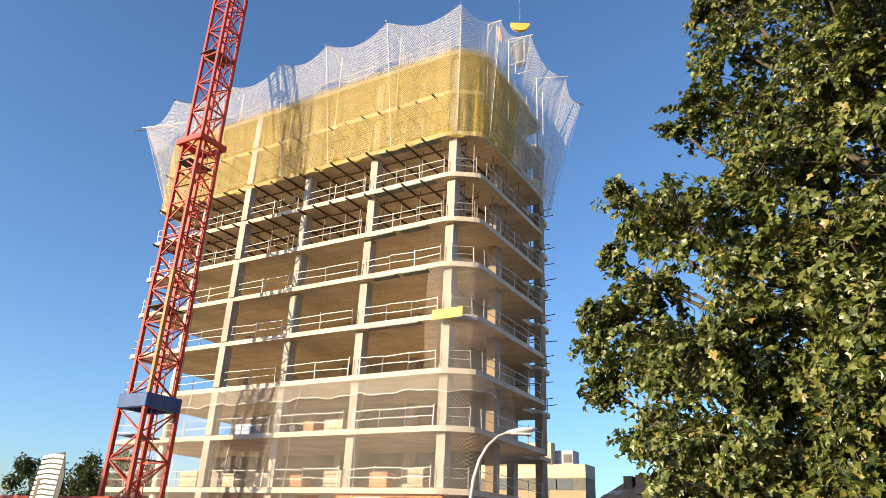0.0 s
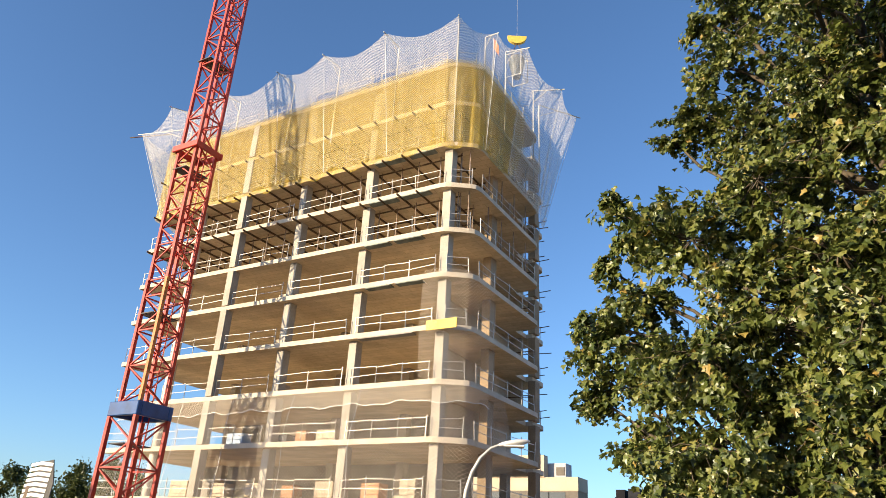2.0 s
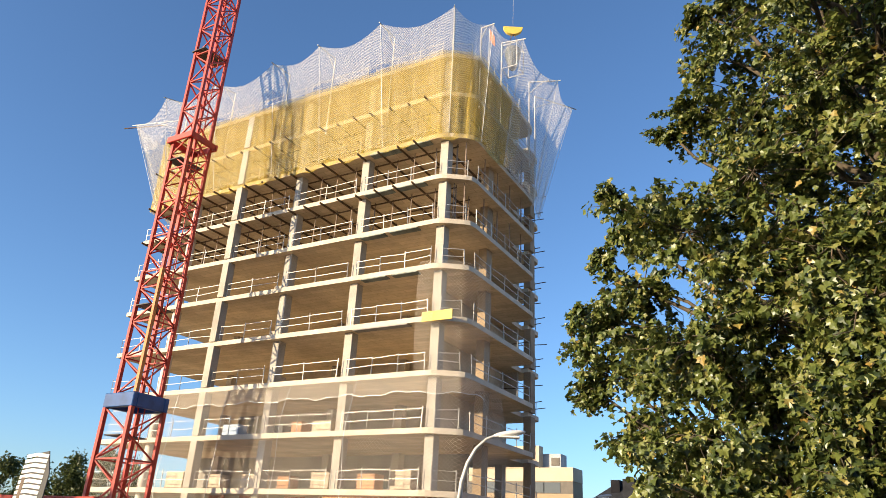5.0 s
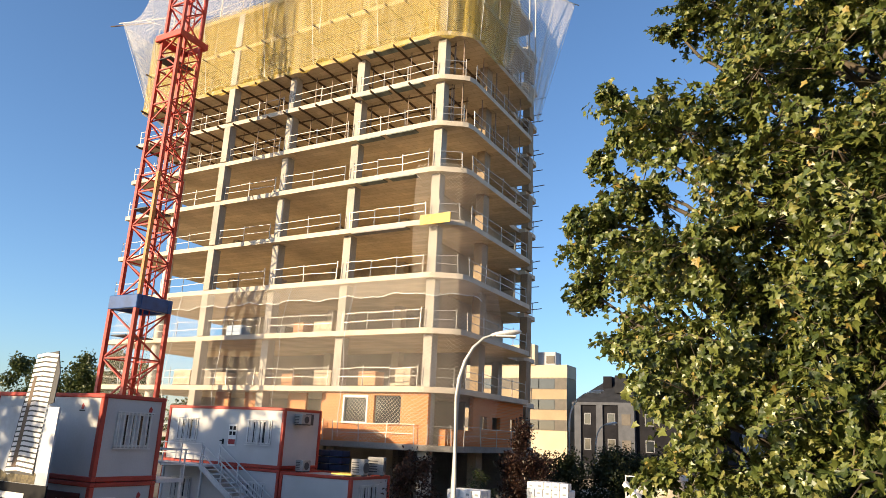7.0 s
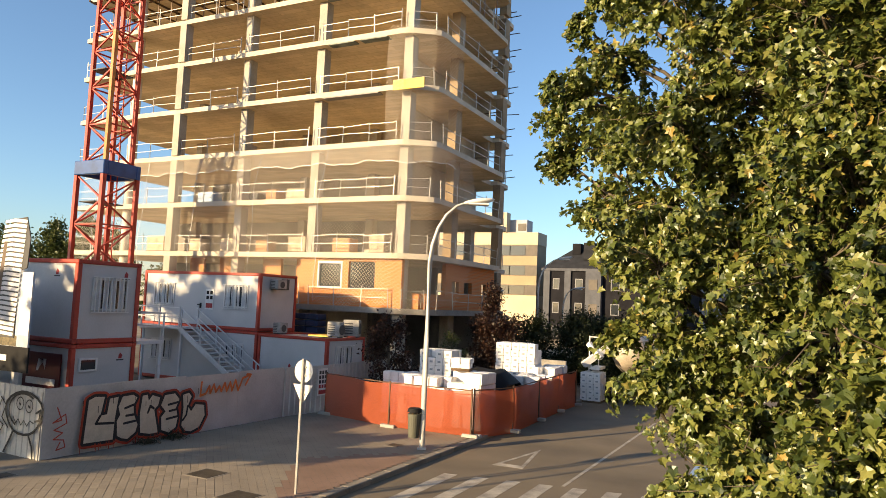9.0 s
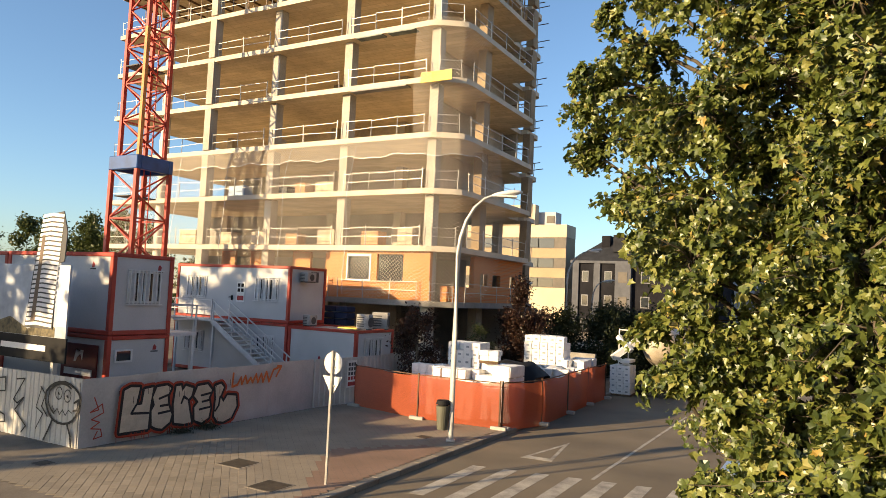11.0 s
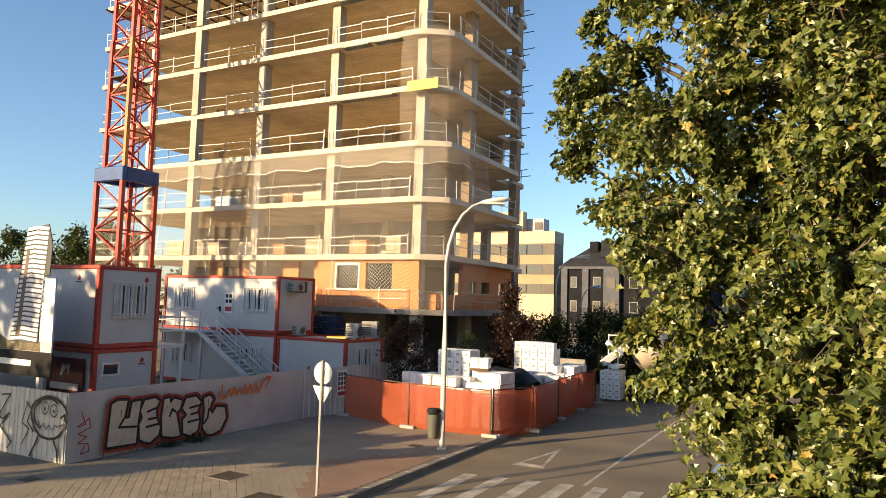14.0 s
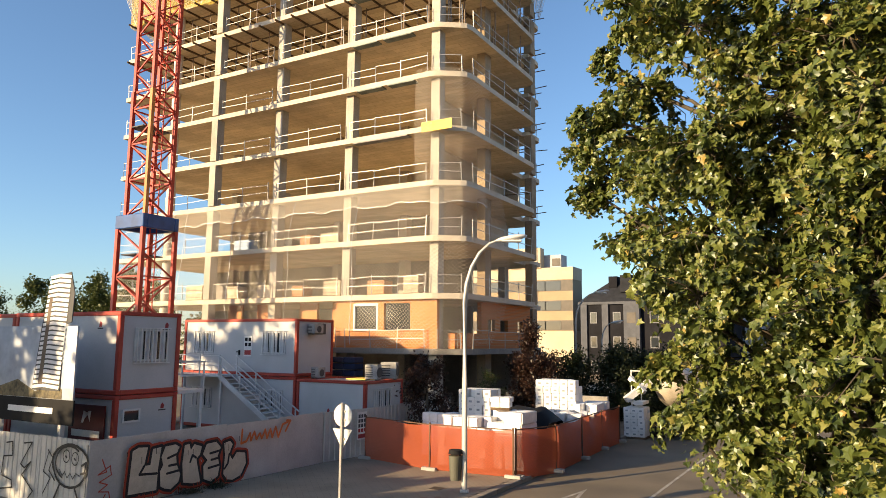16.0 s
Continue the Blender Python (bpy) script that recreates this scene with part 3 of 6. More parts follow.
# pallets and boxes left on the floors
PACK = mat("brick_pack", (0.50, 0.27, 0.15), 0.9, var=0.2, scale=3, fine=20, rnd=0.25)
BEIGE = mat("beige_pack", (0.55, 0.45, 0.33), 0.85, var=0.2, scale=3, fine=20, rnd=0.2)
for k, x, w, h, m in ((2, -26.6, 1.3, 0.9, BEIGE), (2, -23.4, 1.2, 0.8, PACK), (2, -21.0, 1.0, 1.0, BEIGE), (2, -29.3, 0.9, 0.7, PACK), (2, -31.9, 1.5, 0.8, BEIGE), (3, -28.8, 0.8, 0.7, PACK),
                      (3, -26.9, 1.4, 0.7, BEIGE), (2, -35.1, 1.4, 0.8, BEIGE), (2, -38.5, 1.6, 1.0, BEIGE), (3, -30.2, 0.7, 0.5, GREY_DARK), (4, -31.2, 0.6, 0.6, BEIGE), (5, -31.6, 0.8, 0.5, BEIGE), (6, -31.9, 0.7, 0.5, BEIGE)):
    p = thing("material_pack", "wrapped pack of building material on the open floor", "pallet", pose(x, FY + 0.9, LEVEL[k]), "packs on the floors")
    part("pallet", boxes(((-w / 2, 0, 0), (w / 2, 0.9, 0.1))), TIMBER, p)
    part("pack", bevelled((-w / 2, 0, 0.1), (w / 2, 0.9, 0.1 + h), 0.03), m, p)


# ---- nets ----
def outline_walk(n):
    """Points along the tower's edge from the left flank round the street corner to the far end, with outward normals."""
    pts = [Vector((LX, FY + 9)), Vector((LX, FY)), Vector((-19.4, FY))] + [Vector((-18.8, FY + 0.2)), Vector((BX - 0.38, FY + 0.85)), Vector((BX, FY + 1.6)), Vector((BX, 43.0)), Vector((-18.9, 47.8))]
    seg = [(b - a).length for a, b in zip(pts, pts[1:])]
    tot = sum(seg)
    out = []
    for i in range(n + 1):
        s = tot * i / n
        r = s
        for (a, b), L in zip(zip(pts, pts[1:]), seg):
            if r <= L + 1e-6:
                break
            r -= L
        p = a.lerp(b, min(1, r / L))
        out.append((s, p))
    res = []
    for i, (s, p) in enumerate(out):
        d = out[min(n, i + 3)][1] - out[max(0, i - 3)][1]
        d.normalize()
        res.append((s, p, Vector((d.y, -d.x))))
    return res, tot


EDGE, TOTAL = outline_walk(900)
S_FRONT = 9.0
S_CORNER = 9.0 + (-18.9 - LX)
# where the safety net is held: its foot on the slab edge, and the tip of the bracket arm
HELD = [((-45.7, 44.0, 28.3), (-47.9, 44.0, 37.2)), ((-45.7, 37.5, 28.3), (-48.2, 37.0, 37.0)), ((-45.2, 32.3, 28.3), (-48.55, 31.1, 36.4)), ((-44.0, 32.1, 28.5), (-44.57, 30.5, 37.6)),
        ((-38.7, 32.1, 28.5), (-38.9, 30.5, 37.2)), ((-33.0, 32.1, 28.5), (-32.98, 30.5, 37.2)), ((-28.7, 32.1, 28.5), (-28.69, 30.5, 37.3)), ((-23.5, 32.1, 28.5), (-23.43, 30.5, 37.35)),
        ((-18.7, 32.35, 28.5), (-18.2, 31.4, 37.55)), ((-17.25, 34.0, 28.4), (-16.5, 33.8, 37.3)), ((-17.2, 37.3, 28.4), (-15.8, 37.3, 38.4)), ((-17.2, 42.5, 27.9), (-15.3, 42.9, 38.4)), ((-17.6, 44.6, 27.6), (-15.5, 46.9, 38.4))]
POLES = [1.0, 8.8] + [9.0 + (x - LX) for x in (-44.0, -38.7, -33.0, -28.7, -23.5)] + [S_CORNER + d for d in (0.9, 6.0, 10.6, 13.6)] + [TOTAL]


def flared_net(label):
    """The safety net: one panel between each two brackets, its upper hem sagging, its cloth in long soft folds."""
    host = thing("safety_net", label, "net")
    run = 0.0
    for c, ((a0, a1), (b0, b1)) in enumerate(zip(HELD, HELD[1:])):
        a0, a1, b0, b1 = map(Vector, (a0, a1, b0, b1))
        wide = (b1 - a1).length
        n, rows = max(6, int(wide / 0.14)), 22
        nr = Vector(((b0 - a0).y, -(b0 - a0).x, 0)).normalized()
        grid, uv = [], []
        for i in range(rows + 1):
            v = i / rows
            g, u = [], []
            for j in range(n + 1):
                w = j / n
                lo, hi = a0.lerp(b0, w), a1.lerp(b1, w)
                hi.z -= 0.16 * wide * (1 - abs(2 * w - 1) ** 1.7) * 0.9
                hi -= nr * 0.25 * math.sin(w * math.pi)
                s_ = run + w * wide
                fold = (0.10 * math.sin(s_ * 4.3 + 1.1 * math.sin(s_ * 0.8)) + 0.05 * math.sin(s_ * 9.1 + v)) * math.sin(min(1.0, 0.1 + v) * math.pi) ** 0.5 * (1 - 0.5 * v) if 0 < w < 1 else 0.0
                lo.z += 0.14 * math.sin(s_ * 1.9) + 0.08 * math.sin(s_ * 4.7)
                p = lo.lerp(hi, v) + nr * fold - nr * 0.15 * math.sin(v * math.pi)
                g.append(p)
                u.append((s_, v * 9.2))
            grid.append(g)
            uv.append(u)
        run += wide
        k = 15
        net_sheet("net_panel", grid[:k + 1], uv[:k + 1], WHITE_NET if c < 2 or c > 9 else THIN_NET, host)
        net_sheet("net_panel", grid[k:], uv[k:], WHITE_NET, host)
    return host


def sheet(name, z0, z1, o0, o1, folds, material, label, rows=16, s0=0.0, s1=1e9, flare=1.5, sag=0.0, hem=0.12, tear=0.0):
    """A net close to the tower, one panel for each stretch between two poles."""
    host = thing(name, label, "net")
    s1 = min(s1, TOTAL)
    cuts = [s0] + [p for p in POLES if s0 + 0.6 < p < s1 - 0.6] + [s1]
    for c0, c1 in zip(cuts, cuts[1:]):
        cols = [e for e in EDGE if c0 - 0.04 <= e[0] <= c1 + 0.04]
        grid, uv = [], []
        for i in range(rows + 1):
            v = i / rows
            g, u = [], []
            for s, p, nrm in cols:
                fold = folds * (0.6 * math.sin(s * 1.3 + 2.1 * math.sin(s * 0.53)) + 0.35 * math.sin(s * 5.3 + 2.6 * math.sin(s * 0.71) + v * 1.5) * (0.5 + 0.5 * math.sin(s * 0.9)) + 0.12 * math.sin(s * 13.1 + 3 * math.sin(s * 1.3) - v * 2.0)) * (1.15 - 0.6 * v)
                o = o0 + (o1 - o0) * v ** flare + fold * math.sin(min(1, v * 6 + 0.3) * math.pi / 2) + sag * math.sin(v * math.pi)
                low = z0 + hem * (math.sin(s * 1.7) + 0.7 * math.sin(s * 4.1 + 1.0)) + tear * max(0.0, (s - s1 + 3.5) / 3.5) ** 2
                q = p + nrm * o
                g.append((q.x, q.y, low + (z1 - low) * v))
                u.append((s, (z1 - z0) * v))
            grid.append(g)
            uv.append(u)
        net_sheet("net_panel", grid, uv, material, host)
    return host


sheet("debris_net", 28.25, 34.95, 0.10, 0.16, 0.16, YELLOW_NET, "yellow debris net hung in folds round the top floors", 14, s1=S_CORNER + 8.6, hem=0.10, tear=4.5)
flared_net("fine white safety net flaring out above the top floors")
for foot, tip in HELD[2:]:
    foot, tip = Vector(foot), Vector(tip)
    back = Vector((foot.x - tip.x, foot.y - tip.y, 0)).normalized() * 0.3
    a = Vector((foot.x + back.x, foot.y + back.y, 31.0))
    b = Vector((foot.x + back.x, foot.y + back.y, tip.z + 0.25))
    pole = thing("net_bracket", "white steel bracket arm holding the safety net", "bracket", None, "net brackets")
    bar("upright", a, b, 0.07, GALV, pole)
    bar("arm", b, tip + (tip - b) * 0.1, 0.06, GALV, pole)
    bar("strut", a.lerp(b, 0.86), b.lerp(tip, 0.5), 0.045, GALV, pole)
    bar("stay", foot, tip, 0.022, WHITE_STEEL, pole)
bar("boom", (-46.2, 32.3, 36.5), (-49.9, 30.95, 36.35), 0.07, RUST, pole)
sheet("safety_net", 4.5, 13.3, 0.55, 0.12, 0.05, LOW_NET, "coarse white safety net hanging over the lower floors", 12, s0=S_FRONT + 1.5, s1=S_CORNER + 5.6, flare=2.0, sag=0.25, tear=2.5)
sheet("safety_net", 13.6, 20.0, 0.10, 0.15, 0.08, LOW_NET, "coarse white safety net wrapped round the tower corner", 10, s0=S_CORNER - 1.2, s1=S_CORNER + 3.9, sag=0.18)
sheet("gathered_net", 12.35, 13.4, 0.36, 0.14, 0.10, BAND_NET, "gathered upper hem of the lower safety net", 4, s0=S_FRONT + 1.5, s1=S_CORNER + 3.2, hem=0.08)
hem = thing("net_rope", "thick white rope along the hem of the safety net", "rope", None, "net ropes")
last = None
for e in EDGE[::7]:
    if S_FRONT + 1.5 < e[0] < S_CORNER + 3.2:
        q = e[1] + e[2] * 0.44
        p = Vector((q.x, q.y, 12.32 + 0.08 * (math.sin(e[0] * 1.7) + 0.7 * math.sin(e[0] * 4.1 + 1.0))))
        if last:
            bar("strand", last, p, 0.032, WHITE_STEEL, hem)
        last = p
for i, s in enumerate((12.3, 16.8, 21.3, 26.2, 31.0)):
    e = min(EDGE, key=lambda e: abs(e[0] - s))
    r = thing("net_rope", "white rope tying the safety net to the slab", "rope", None, "net ropes")
    last = None
    for k in range(9):
        v = k / 8
        q = e[1] + e[2] * (0.64 - 0.40 * v ** 2 + 0.25 * math.sin(v * math.pi))
        p = Vector((q.x + 0.12 * math.sin(k * 1.3 + i), q.y, 4.6 + 8.6 * v))
        if last:
            bar("strand", last, p, 0.022, WHITE_STEEL, r)
        last = p

# concrete bucket on its stand, hook block and flag on the roof
SKIP = mat("grey_skip", (0.16, 0.165, 0.16), 0.6, 0.3, var=0.2)
bk = thing("concrete_bucket", "grey conical concrete bucket in a steel frame, hung over the roof", "bucket", pose(-18.55, 41.6, LEVEL[11]))
bm = bmesh.new()
bmesh.ops.create_cone(bm, cap_ends=True, segments=20, radius1=0.3, radius2=0.62, depth=1.2, matrix=Matrix.Translation((0, 0, 5.5)))
bmesh.ops.create_cone(bm, cap_ends=True, segments=20, radius1=0.62, radius2=0.62, depth=0.6, matrix=Matrix.Translation((0, 0, 6.4)))
part("hopper", bm, SKIP, bk)
for x in (-0.65, 0.65):
    for y in (-0.65, 0.65):
        bar("leg", (x, y, 4.6), (x, y, 6.9), 0.06, GALV, bk)
for z in (4.65, 6.85):
    for a, b in (((-0.65, -0.65), (0.65, -0.65)), ((0.65, -0.65), (0.65, 0.65)), ((0.65, 0.65), (-0.65, 0.65)), ((-0.65, 0.65), (-0.65, -0.65))):
        bar("frame_bar", (*a, z), (*b, z), 0.06, GALV, bk)
for x in (-0.65, 0.65):
    bar("sling", (x, 0, 6.8), (0, 0, 8.4), 0.04, RUST, bk)
hook = thing("hook_block", "yellow crane hook block above the bucket", "hook block", pose(-18.55, 41.6, LEVEL[11] + 8.6))
part("cheek", prism([(0.78 * math.cos(a), 0.35 + 0.72 * math.sin(a)) for a in [math.pi + 0.3142 * k for k in range(11)]], -0.14, 0.14), YELLOW_PLY, hook).matrix_basis = pose(0, 0, 0, 90, 0, 30)
bar("shank", (0, 0, -0.45), (0, 0, -0.2), 0.1, RUST, hook)
bar("hoist_rope", (0, 0, 0.3), (0, 0, 19.0), 0.012, GALV, hook)
flag = thing("warning_flag", "small orange warning flag on a thin mast", "flag", pose(-18.5, 37.25, LEVEL[11]))
bar("mast", (0, 0, 0), (0, 0, 5.5), 0.04, WHITE_STEEL, flag)
fl = [[(0.04 + 0.1 * j, 0.06 * math.sin(j * 1.4 + i), 5.4 - 0.3 * i - 0.2 * j) for j in range(5)] for i in range(4)]
net_sheet("cloth", fl, [[(0, 0)] * 5] * 4, mat("orange_cloth", (0.75, 0.22, 0.05), 0.8, var=0.1), flag)

# ---- trees ----
BARK = mat("plane_bark", (0.13, 0.105, 0.075), 0.9, var=0.3, scale=3, fine=20, bump=0.6)
PLANE_LEAF = leaf_mat("plane_leaf", ((0.0, (0.026, 0.042, 0.011)), (0.3, (0.075, 0.102, 0.022)), (0.74, (0.165, 0.190, 0.045)), (0.97, (0.25, 0.245, 0.075)), (1.0, (0.36, 0.24, 0.06))), 0.28, 0.05)
DARK_LEAF = leaf_mat("dark_leaf", ((0.0, (0.012, 0.02, 0.008)), (0.6, (0.022, 0.032, 0.012)), (1.0, (0.04, 0.045, 0.018))), 0.2)
PLUM_LEAF = leaf_mat("plum_leaf", ((0.0, (0.022, 0.012, 0.010)), (0.6, (0.045, 0.021, 0.015)), (1.0, (0.085, 0.04, 0.026))), 0.3)
FAR_LEAF = leaf_mat("far_leaf", ((0.0, (0.03, 0.045, 0.012)), (0.6, (0.055, 0.07, 0.018)), (1.0, (0.09, 0.10, 0.03))), 0.25)


def lobed():
    """One plane leaf, five toothed lobes, a little folded: points and triangles."""
    half = [(0.32, -0.18), (0.54, -0.03), (0.43, 0.19), (0.62, 0.44), (0.29, 0.50)]
    tips = half + [(0.0, 0.92)] + [(-0.94 * x, 0.97 * y + 0.02) for x, y in half[::-1]]
    pts = [(0.0, 0.16, 0.0)] + [(x, y, 0.38 * abs(x) - 0.30 * y * y) for x, y in tips]
    n = len(tips)
    return np.array(pts), [(0, i, i % n + 1) for i in range(1, n + 1)]


def plain_leaf():
    return np.array([(0, -0.4, 0), (0.3, 0, 0.08), (0, 0.5, -0.05), (-0.3, 0, 0.08)]), [(0, 1, 2), (0, 2, 3)]


def leaf_cloud(name, centres, size, shape, material, parent, rs, droop=0.5, label="", face=None, spread=0.75):
    """Leaves as one mesh: a leaf at each centre, turned at random, hanging a little."""
    pts, tris = shape
    n, k = len(centres), len(pts)
    size = size * rs.uniform(0.5, 1.3, n)
    nrm = rs.normal(size=(n, 3)) * spread + np.array([0, 0, 0.7])
    if face is not None:
        nrm = nrm + face
    nrm /= np.linalg.norm(nrm, axis=1)[:, None]
    t = rs.normal(size=(n, 3)) + np.array([0, 0, -droop * 1.6])
    t -= nrm * np.sum(t * nrm, 1)[:, None]
    t /= np.linalg.norm(t, axis=1)[:, None]
    b = np.cross(t, nrm)
    v = centres[:, None, :] + size[:, None, None] * (pts[None, :, 0:1] * b[:, None, :] + pts[None, :, 1:2] * t[:, None, :] + pts[None, :, 2:3] * nrm[:, None, :])
    f = (np.arange(n)[:, None, None] * k + np.array(tris)[None]).reshape(-1, 3)
    me = bpy.data.meshes.new(name)
    me.from_pydata(v.reshape(-1, 3).tolist(), [], f.tolist())
    me.materials.append(material)
    ob = new(name, me)
    ob.parent = parent
    return tagged(ob, label, kind="stuff")


def limb(bm, pts, r0, r1, n=7):
    """A tapered bent limb through the points."""
    rings = []
    for i, p in enumerate(pts):
        p = Vector(p)
        d = Vector(pts[min(len(pts) - 1, i + 1)]) - Vector(pts[max(0, i - 1)])
        q = d.to_track_quat("Z", "Y").to_matrix()
        r = r0 + (r1 - r0) * i / (len(pts) - 1)
        rings.append([bm.verts.new(p + q @ Vector((r * math.cos(k * math.tau / n), r * math.sin(k * math.tau / n), 0))) for k in range(n)])
    for a, b in zip(rings, rings[1:]):
        for k in range(n):
            bm.faces.new((a[k], a[(k + 1) % n], b[(k + 1) % n], b[k]))


def bent(a, b, rs, wig=0.12, n=5):
    a, b = Vector(a), Vector(b)
    L = (b - a).length
    return [a.lerp(b, i / n) + Vector(rs.normal(size=3)) * wig * L * math.sin(i / n * math.pi) * 0.5 for i in range(n + 1)]


def plane_tree(x, y, seed, boughs, leaves, label, size=0.17):
    """A plane tree: trunk, limbs to each bough, twigs, and leaves round the twigs. boughs: (x, y, z, radius)."""
    rs = np.random.RandomState(seed)
    tr = thing("plane_tree", label, "tree")
    zs = [b[2] for b in boughs]
    bm = bmesh.new()
    limb(bm, bent((x, y, 0), (x + 0.2, y + 0.3, max(zs) * 0.95), rs, 0.03, 8), 0.26, 0.04, 10)
    part("trunk", bm, BARK, tr, "mottled grey-brown trunk", True)
    bl_, tw = bmesh.new(), []
    for bx, by, bz, r in boughs:
        root = (x + 0.1, y + 0.15, max(2.0, bz - 0.55 * math.hypot(bx - x, by - y) - 0.6))
        limb(bl_, bent(root, (bx, by, bz), rs), 0.07, 0.018, 5)
        m = int(34 * r)
        for _ in range(m):
            d = rs.normal(size=3)
            d /= np.linalg.norm(d)
            tip = np.array((bx, by, bz)) + d * r * (rs.uniform(0.45, 0.95) + 0.16 * rs.exponential()) * np.array((1, 1, 0.8))
            st = np.array((bx, by, bz)) + d * r * 0.15 * rs.uniform(0, 1)
            limb(bl_, bent(st, tip, rs, 0.2, 3), 0.012, 0.004, 3)
            tw.append((st, tip))
    part("limb", bl_, BARK, tr, "limbs and twigs", True)
    per = leaves / len(tw)
    cs, ns = [], []
    for st, tip in tw:
        k = max(3, int(per * rs.uniform(0.35, 1.65)))
        a = tip - st
        n0 = a / np.linalg.norm(a) * 0.5 + rs.normal(size=3) * 0.6 + np.array((-0.35, -0.55, 0.3))
        n0 /= np.linalg.norm(n0)
        side = np.cross(a, n0)
        side /= np.linalg.norm(side) + 1e-6
        u = rs.uniform(0.3, 1.08, (k, 1))
        cs.append(st + a * u + side * rs.uniform(-1, 1, (k, 1)) * (0.05 + 0.16 * u) + n0 * rs.normal(size=(k, 1)) * 0.035 + np.array((0, 0, -0.10)) * u * u)
        ns.append(np.repeat(n0[None] * 1.3, k, 0))
    leaf_cloud("crown", np.concatenate(cs), size, lobed(), PLANE_LEAF, tr, rs, label="green and yellowing lobed leaves", face=np.concatenate(ns), spread=0.72)
    return tr


def edge_bough(az, el, d, r):
    """A bough at that bearing and rise from the origin's eye height, at distance d."""
    return (-math.sin(radians(az)) * d, math.cos(radians(az)) * d, 4.8 + d * math.tan(radians(el)), r)


TX, TY = 1.1, 11.2
BOUGHS = [edge_bough(b[0] - 1.3, *b[1:]) for b in (
    (6.3, 36.5, 10.5, 0.85), (4.8, 31.5, 10.5, 0.8), (3.0, 42.0, 10.5, 0.9),
    (4.6, 44, 11, 0.7), (4.5, 39.5, 11, 0.6), (8.2, 33, 11, 0.75), (6.0, 27.5, 10.5, 0.6), (13.6, 25.0, 11, 0.75), (14.2, 20.0, 11, 0.75), (16.6, 16.4, 11, 0.8), (17.0, 12.8, 11, 0.75),
    (13.2, 13.2, 10.2, 0.9), (15.2, 8.9, 11, 0.45), (11.4, 7.0, 10, 0.7), (11.0, 2.6, 10, 0.7), (10.6, -1.6, 9.5, 0.62), (8.6, -5.0, 9, 0.65), (4.8, -8.8, 8.5, 0.6), (5.2, -12.4, 8, 0.5), (5.0, -16.5, 8, 0.6))]
BOUGHS += [edge_bough(b[0] - 2.3, *b[1:]) for b in ((17.3, 26.8, 11, 0.28), (18.4, 22.3, 11, 0.25), (20.2, 17.8, 11, 0.3), (20.6, 15.2, 11, 0.28), (19.6, 12.0, 11, 0.3), (17.0, 8.2, 10.5, 0.3), (15.4, 5.0, 10, 0.25),
                                   (14.6, -1.6, 9.5, 0.28), (13.0, -5.0, 9, 0.25), (9.6, -7.4, 8.5, 0.22), (10.4, -13.0, 8, 0.22), (12.0, 31.6, 11, 0.3), (8.6, 40.0, 11, 0.3), (16.4, 24.0, 11, 0.3))]
bs = np.random.RandomState(11)
for el in range(-26, 58, 6):
    for az in (8.5, 3.0, -2.5, -8.5):
        lim = 13.0 if 2 <= el <= 24 else 6.6 if el < -2 else 9.0 if el < 30 else 5.0
        if az > lim - 3.4:
            continue
        d = 9.3 - (0.9 if az < 0 else 0) - (1.2 if el < 8 else 0) + bs.uniform(-1.0, 1.2)
        BOUGHS.append(edge_bough(az + bs.uniform(-1.2, 1.2), el + bs.uniform(-2, 2), d, bs.uniform(0.75, 1.05)))
for _ in range(48):
    a, z = bs.uniform(0, math.tau), bs.uniform(4.0, 17.0)
    rr = bs.uniform(1.2, 3.3) * (1 - max(0, z - 11) / 9)
    BOUGHS.append((TX + 1.2 + rr * math.cos(a) * 0.8, TY + 1.0 + rr * math.sin(a), z, bs.uniform(0.8, 1.1)))
for el in range(-8, 60, 7):
    for az in (4.0, -1.5, -7.0, -12.0):
        if az < (7.0 if el < 26 else 2.5):
            BOUGHS.append(edge_bough(az + bs.uniform(-1.5, 1.5), el + bs.uniform(-2, 2), 11.6 + bs.uniform(-0.6, 0.9), bs.uniform(1.1, 1.35)))
plane_tree(TX, TY, 3, BOUGHS, 240000, "large plane tree with green and yellowing leaves by the street", 0.088)


def shrub(name, x, y, h, w, n, material, label, size=0.16, seed=1, category="tree", low=0.15, group=""):
    rs = np.random.RandomState(seed)
    t = thing(name, label, category, pose(x, y, 0), group)
    bm = bmesh.new()
    limb(bm, bent((0, 0, 0), (0.05, 0, h * 0.9), rs, 0.04, 5), 0.06 + h * 0.012, 0.01, 7)
    cs = []
    for _ in range(36):
        u = rs.uniform(low, 1.0)
        a = rs.uniform(0, math.tau)
        r = w / 2 * (math.sin(math.pi * min(1, (u - low) / (1 - low) * 0.78 + 0.2)) ** 0.7) * rs.uniform(0.5, 1.08)
        tip = np.array((r * math.cos(a), r * math.sin(a), h * u + 0.06 * h * rs.normal()))
        st = np.array((0, 0, max(0.2, h * u - r * 0.9)))
        limb(bm, bent(st, tip, rs, 0.1, 3), 0.02, 0.005, 4)
        m = n // 36
        cs.append(st + (tip - st) * (0.45 + 0.6 * rs.uniform(0, 1, (m, 1))) + rs.normal(size=(m, 3)) * w * 0.075)
    part("trunk", bm, BARK, t)
    leaf_cloud("crown", np.concatenate(cs), size, plain_leaf(), material, t, rs)
    return t


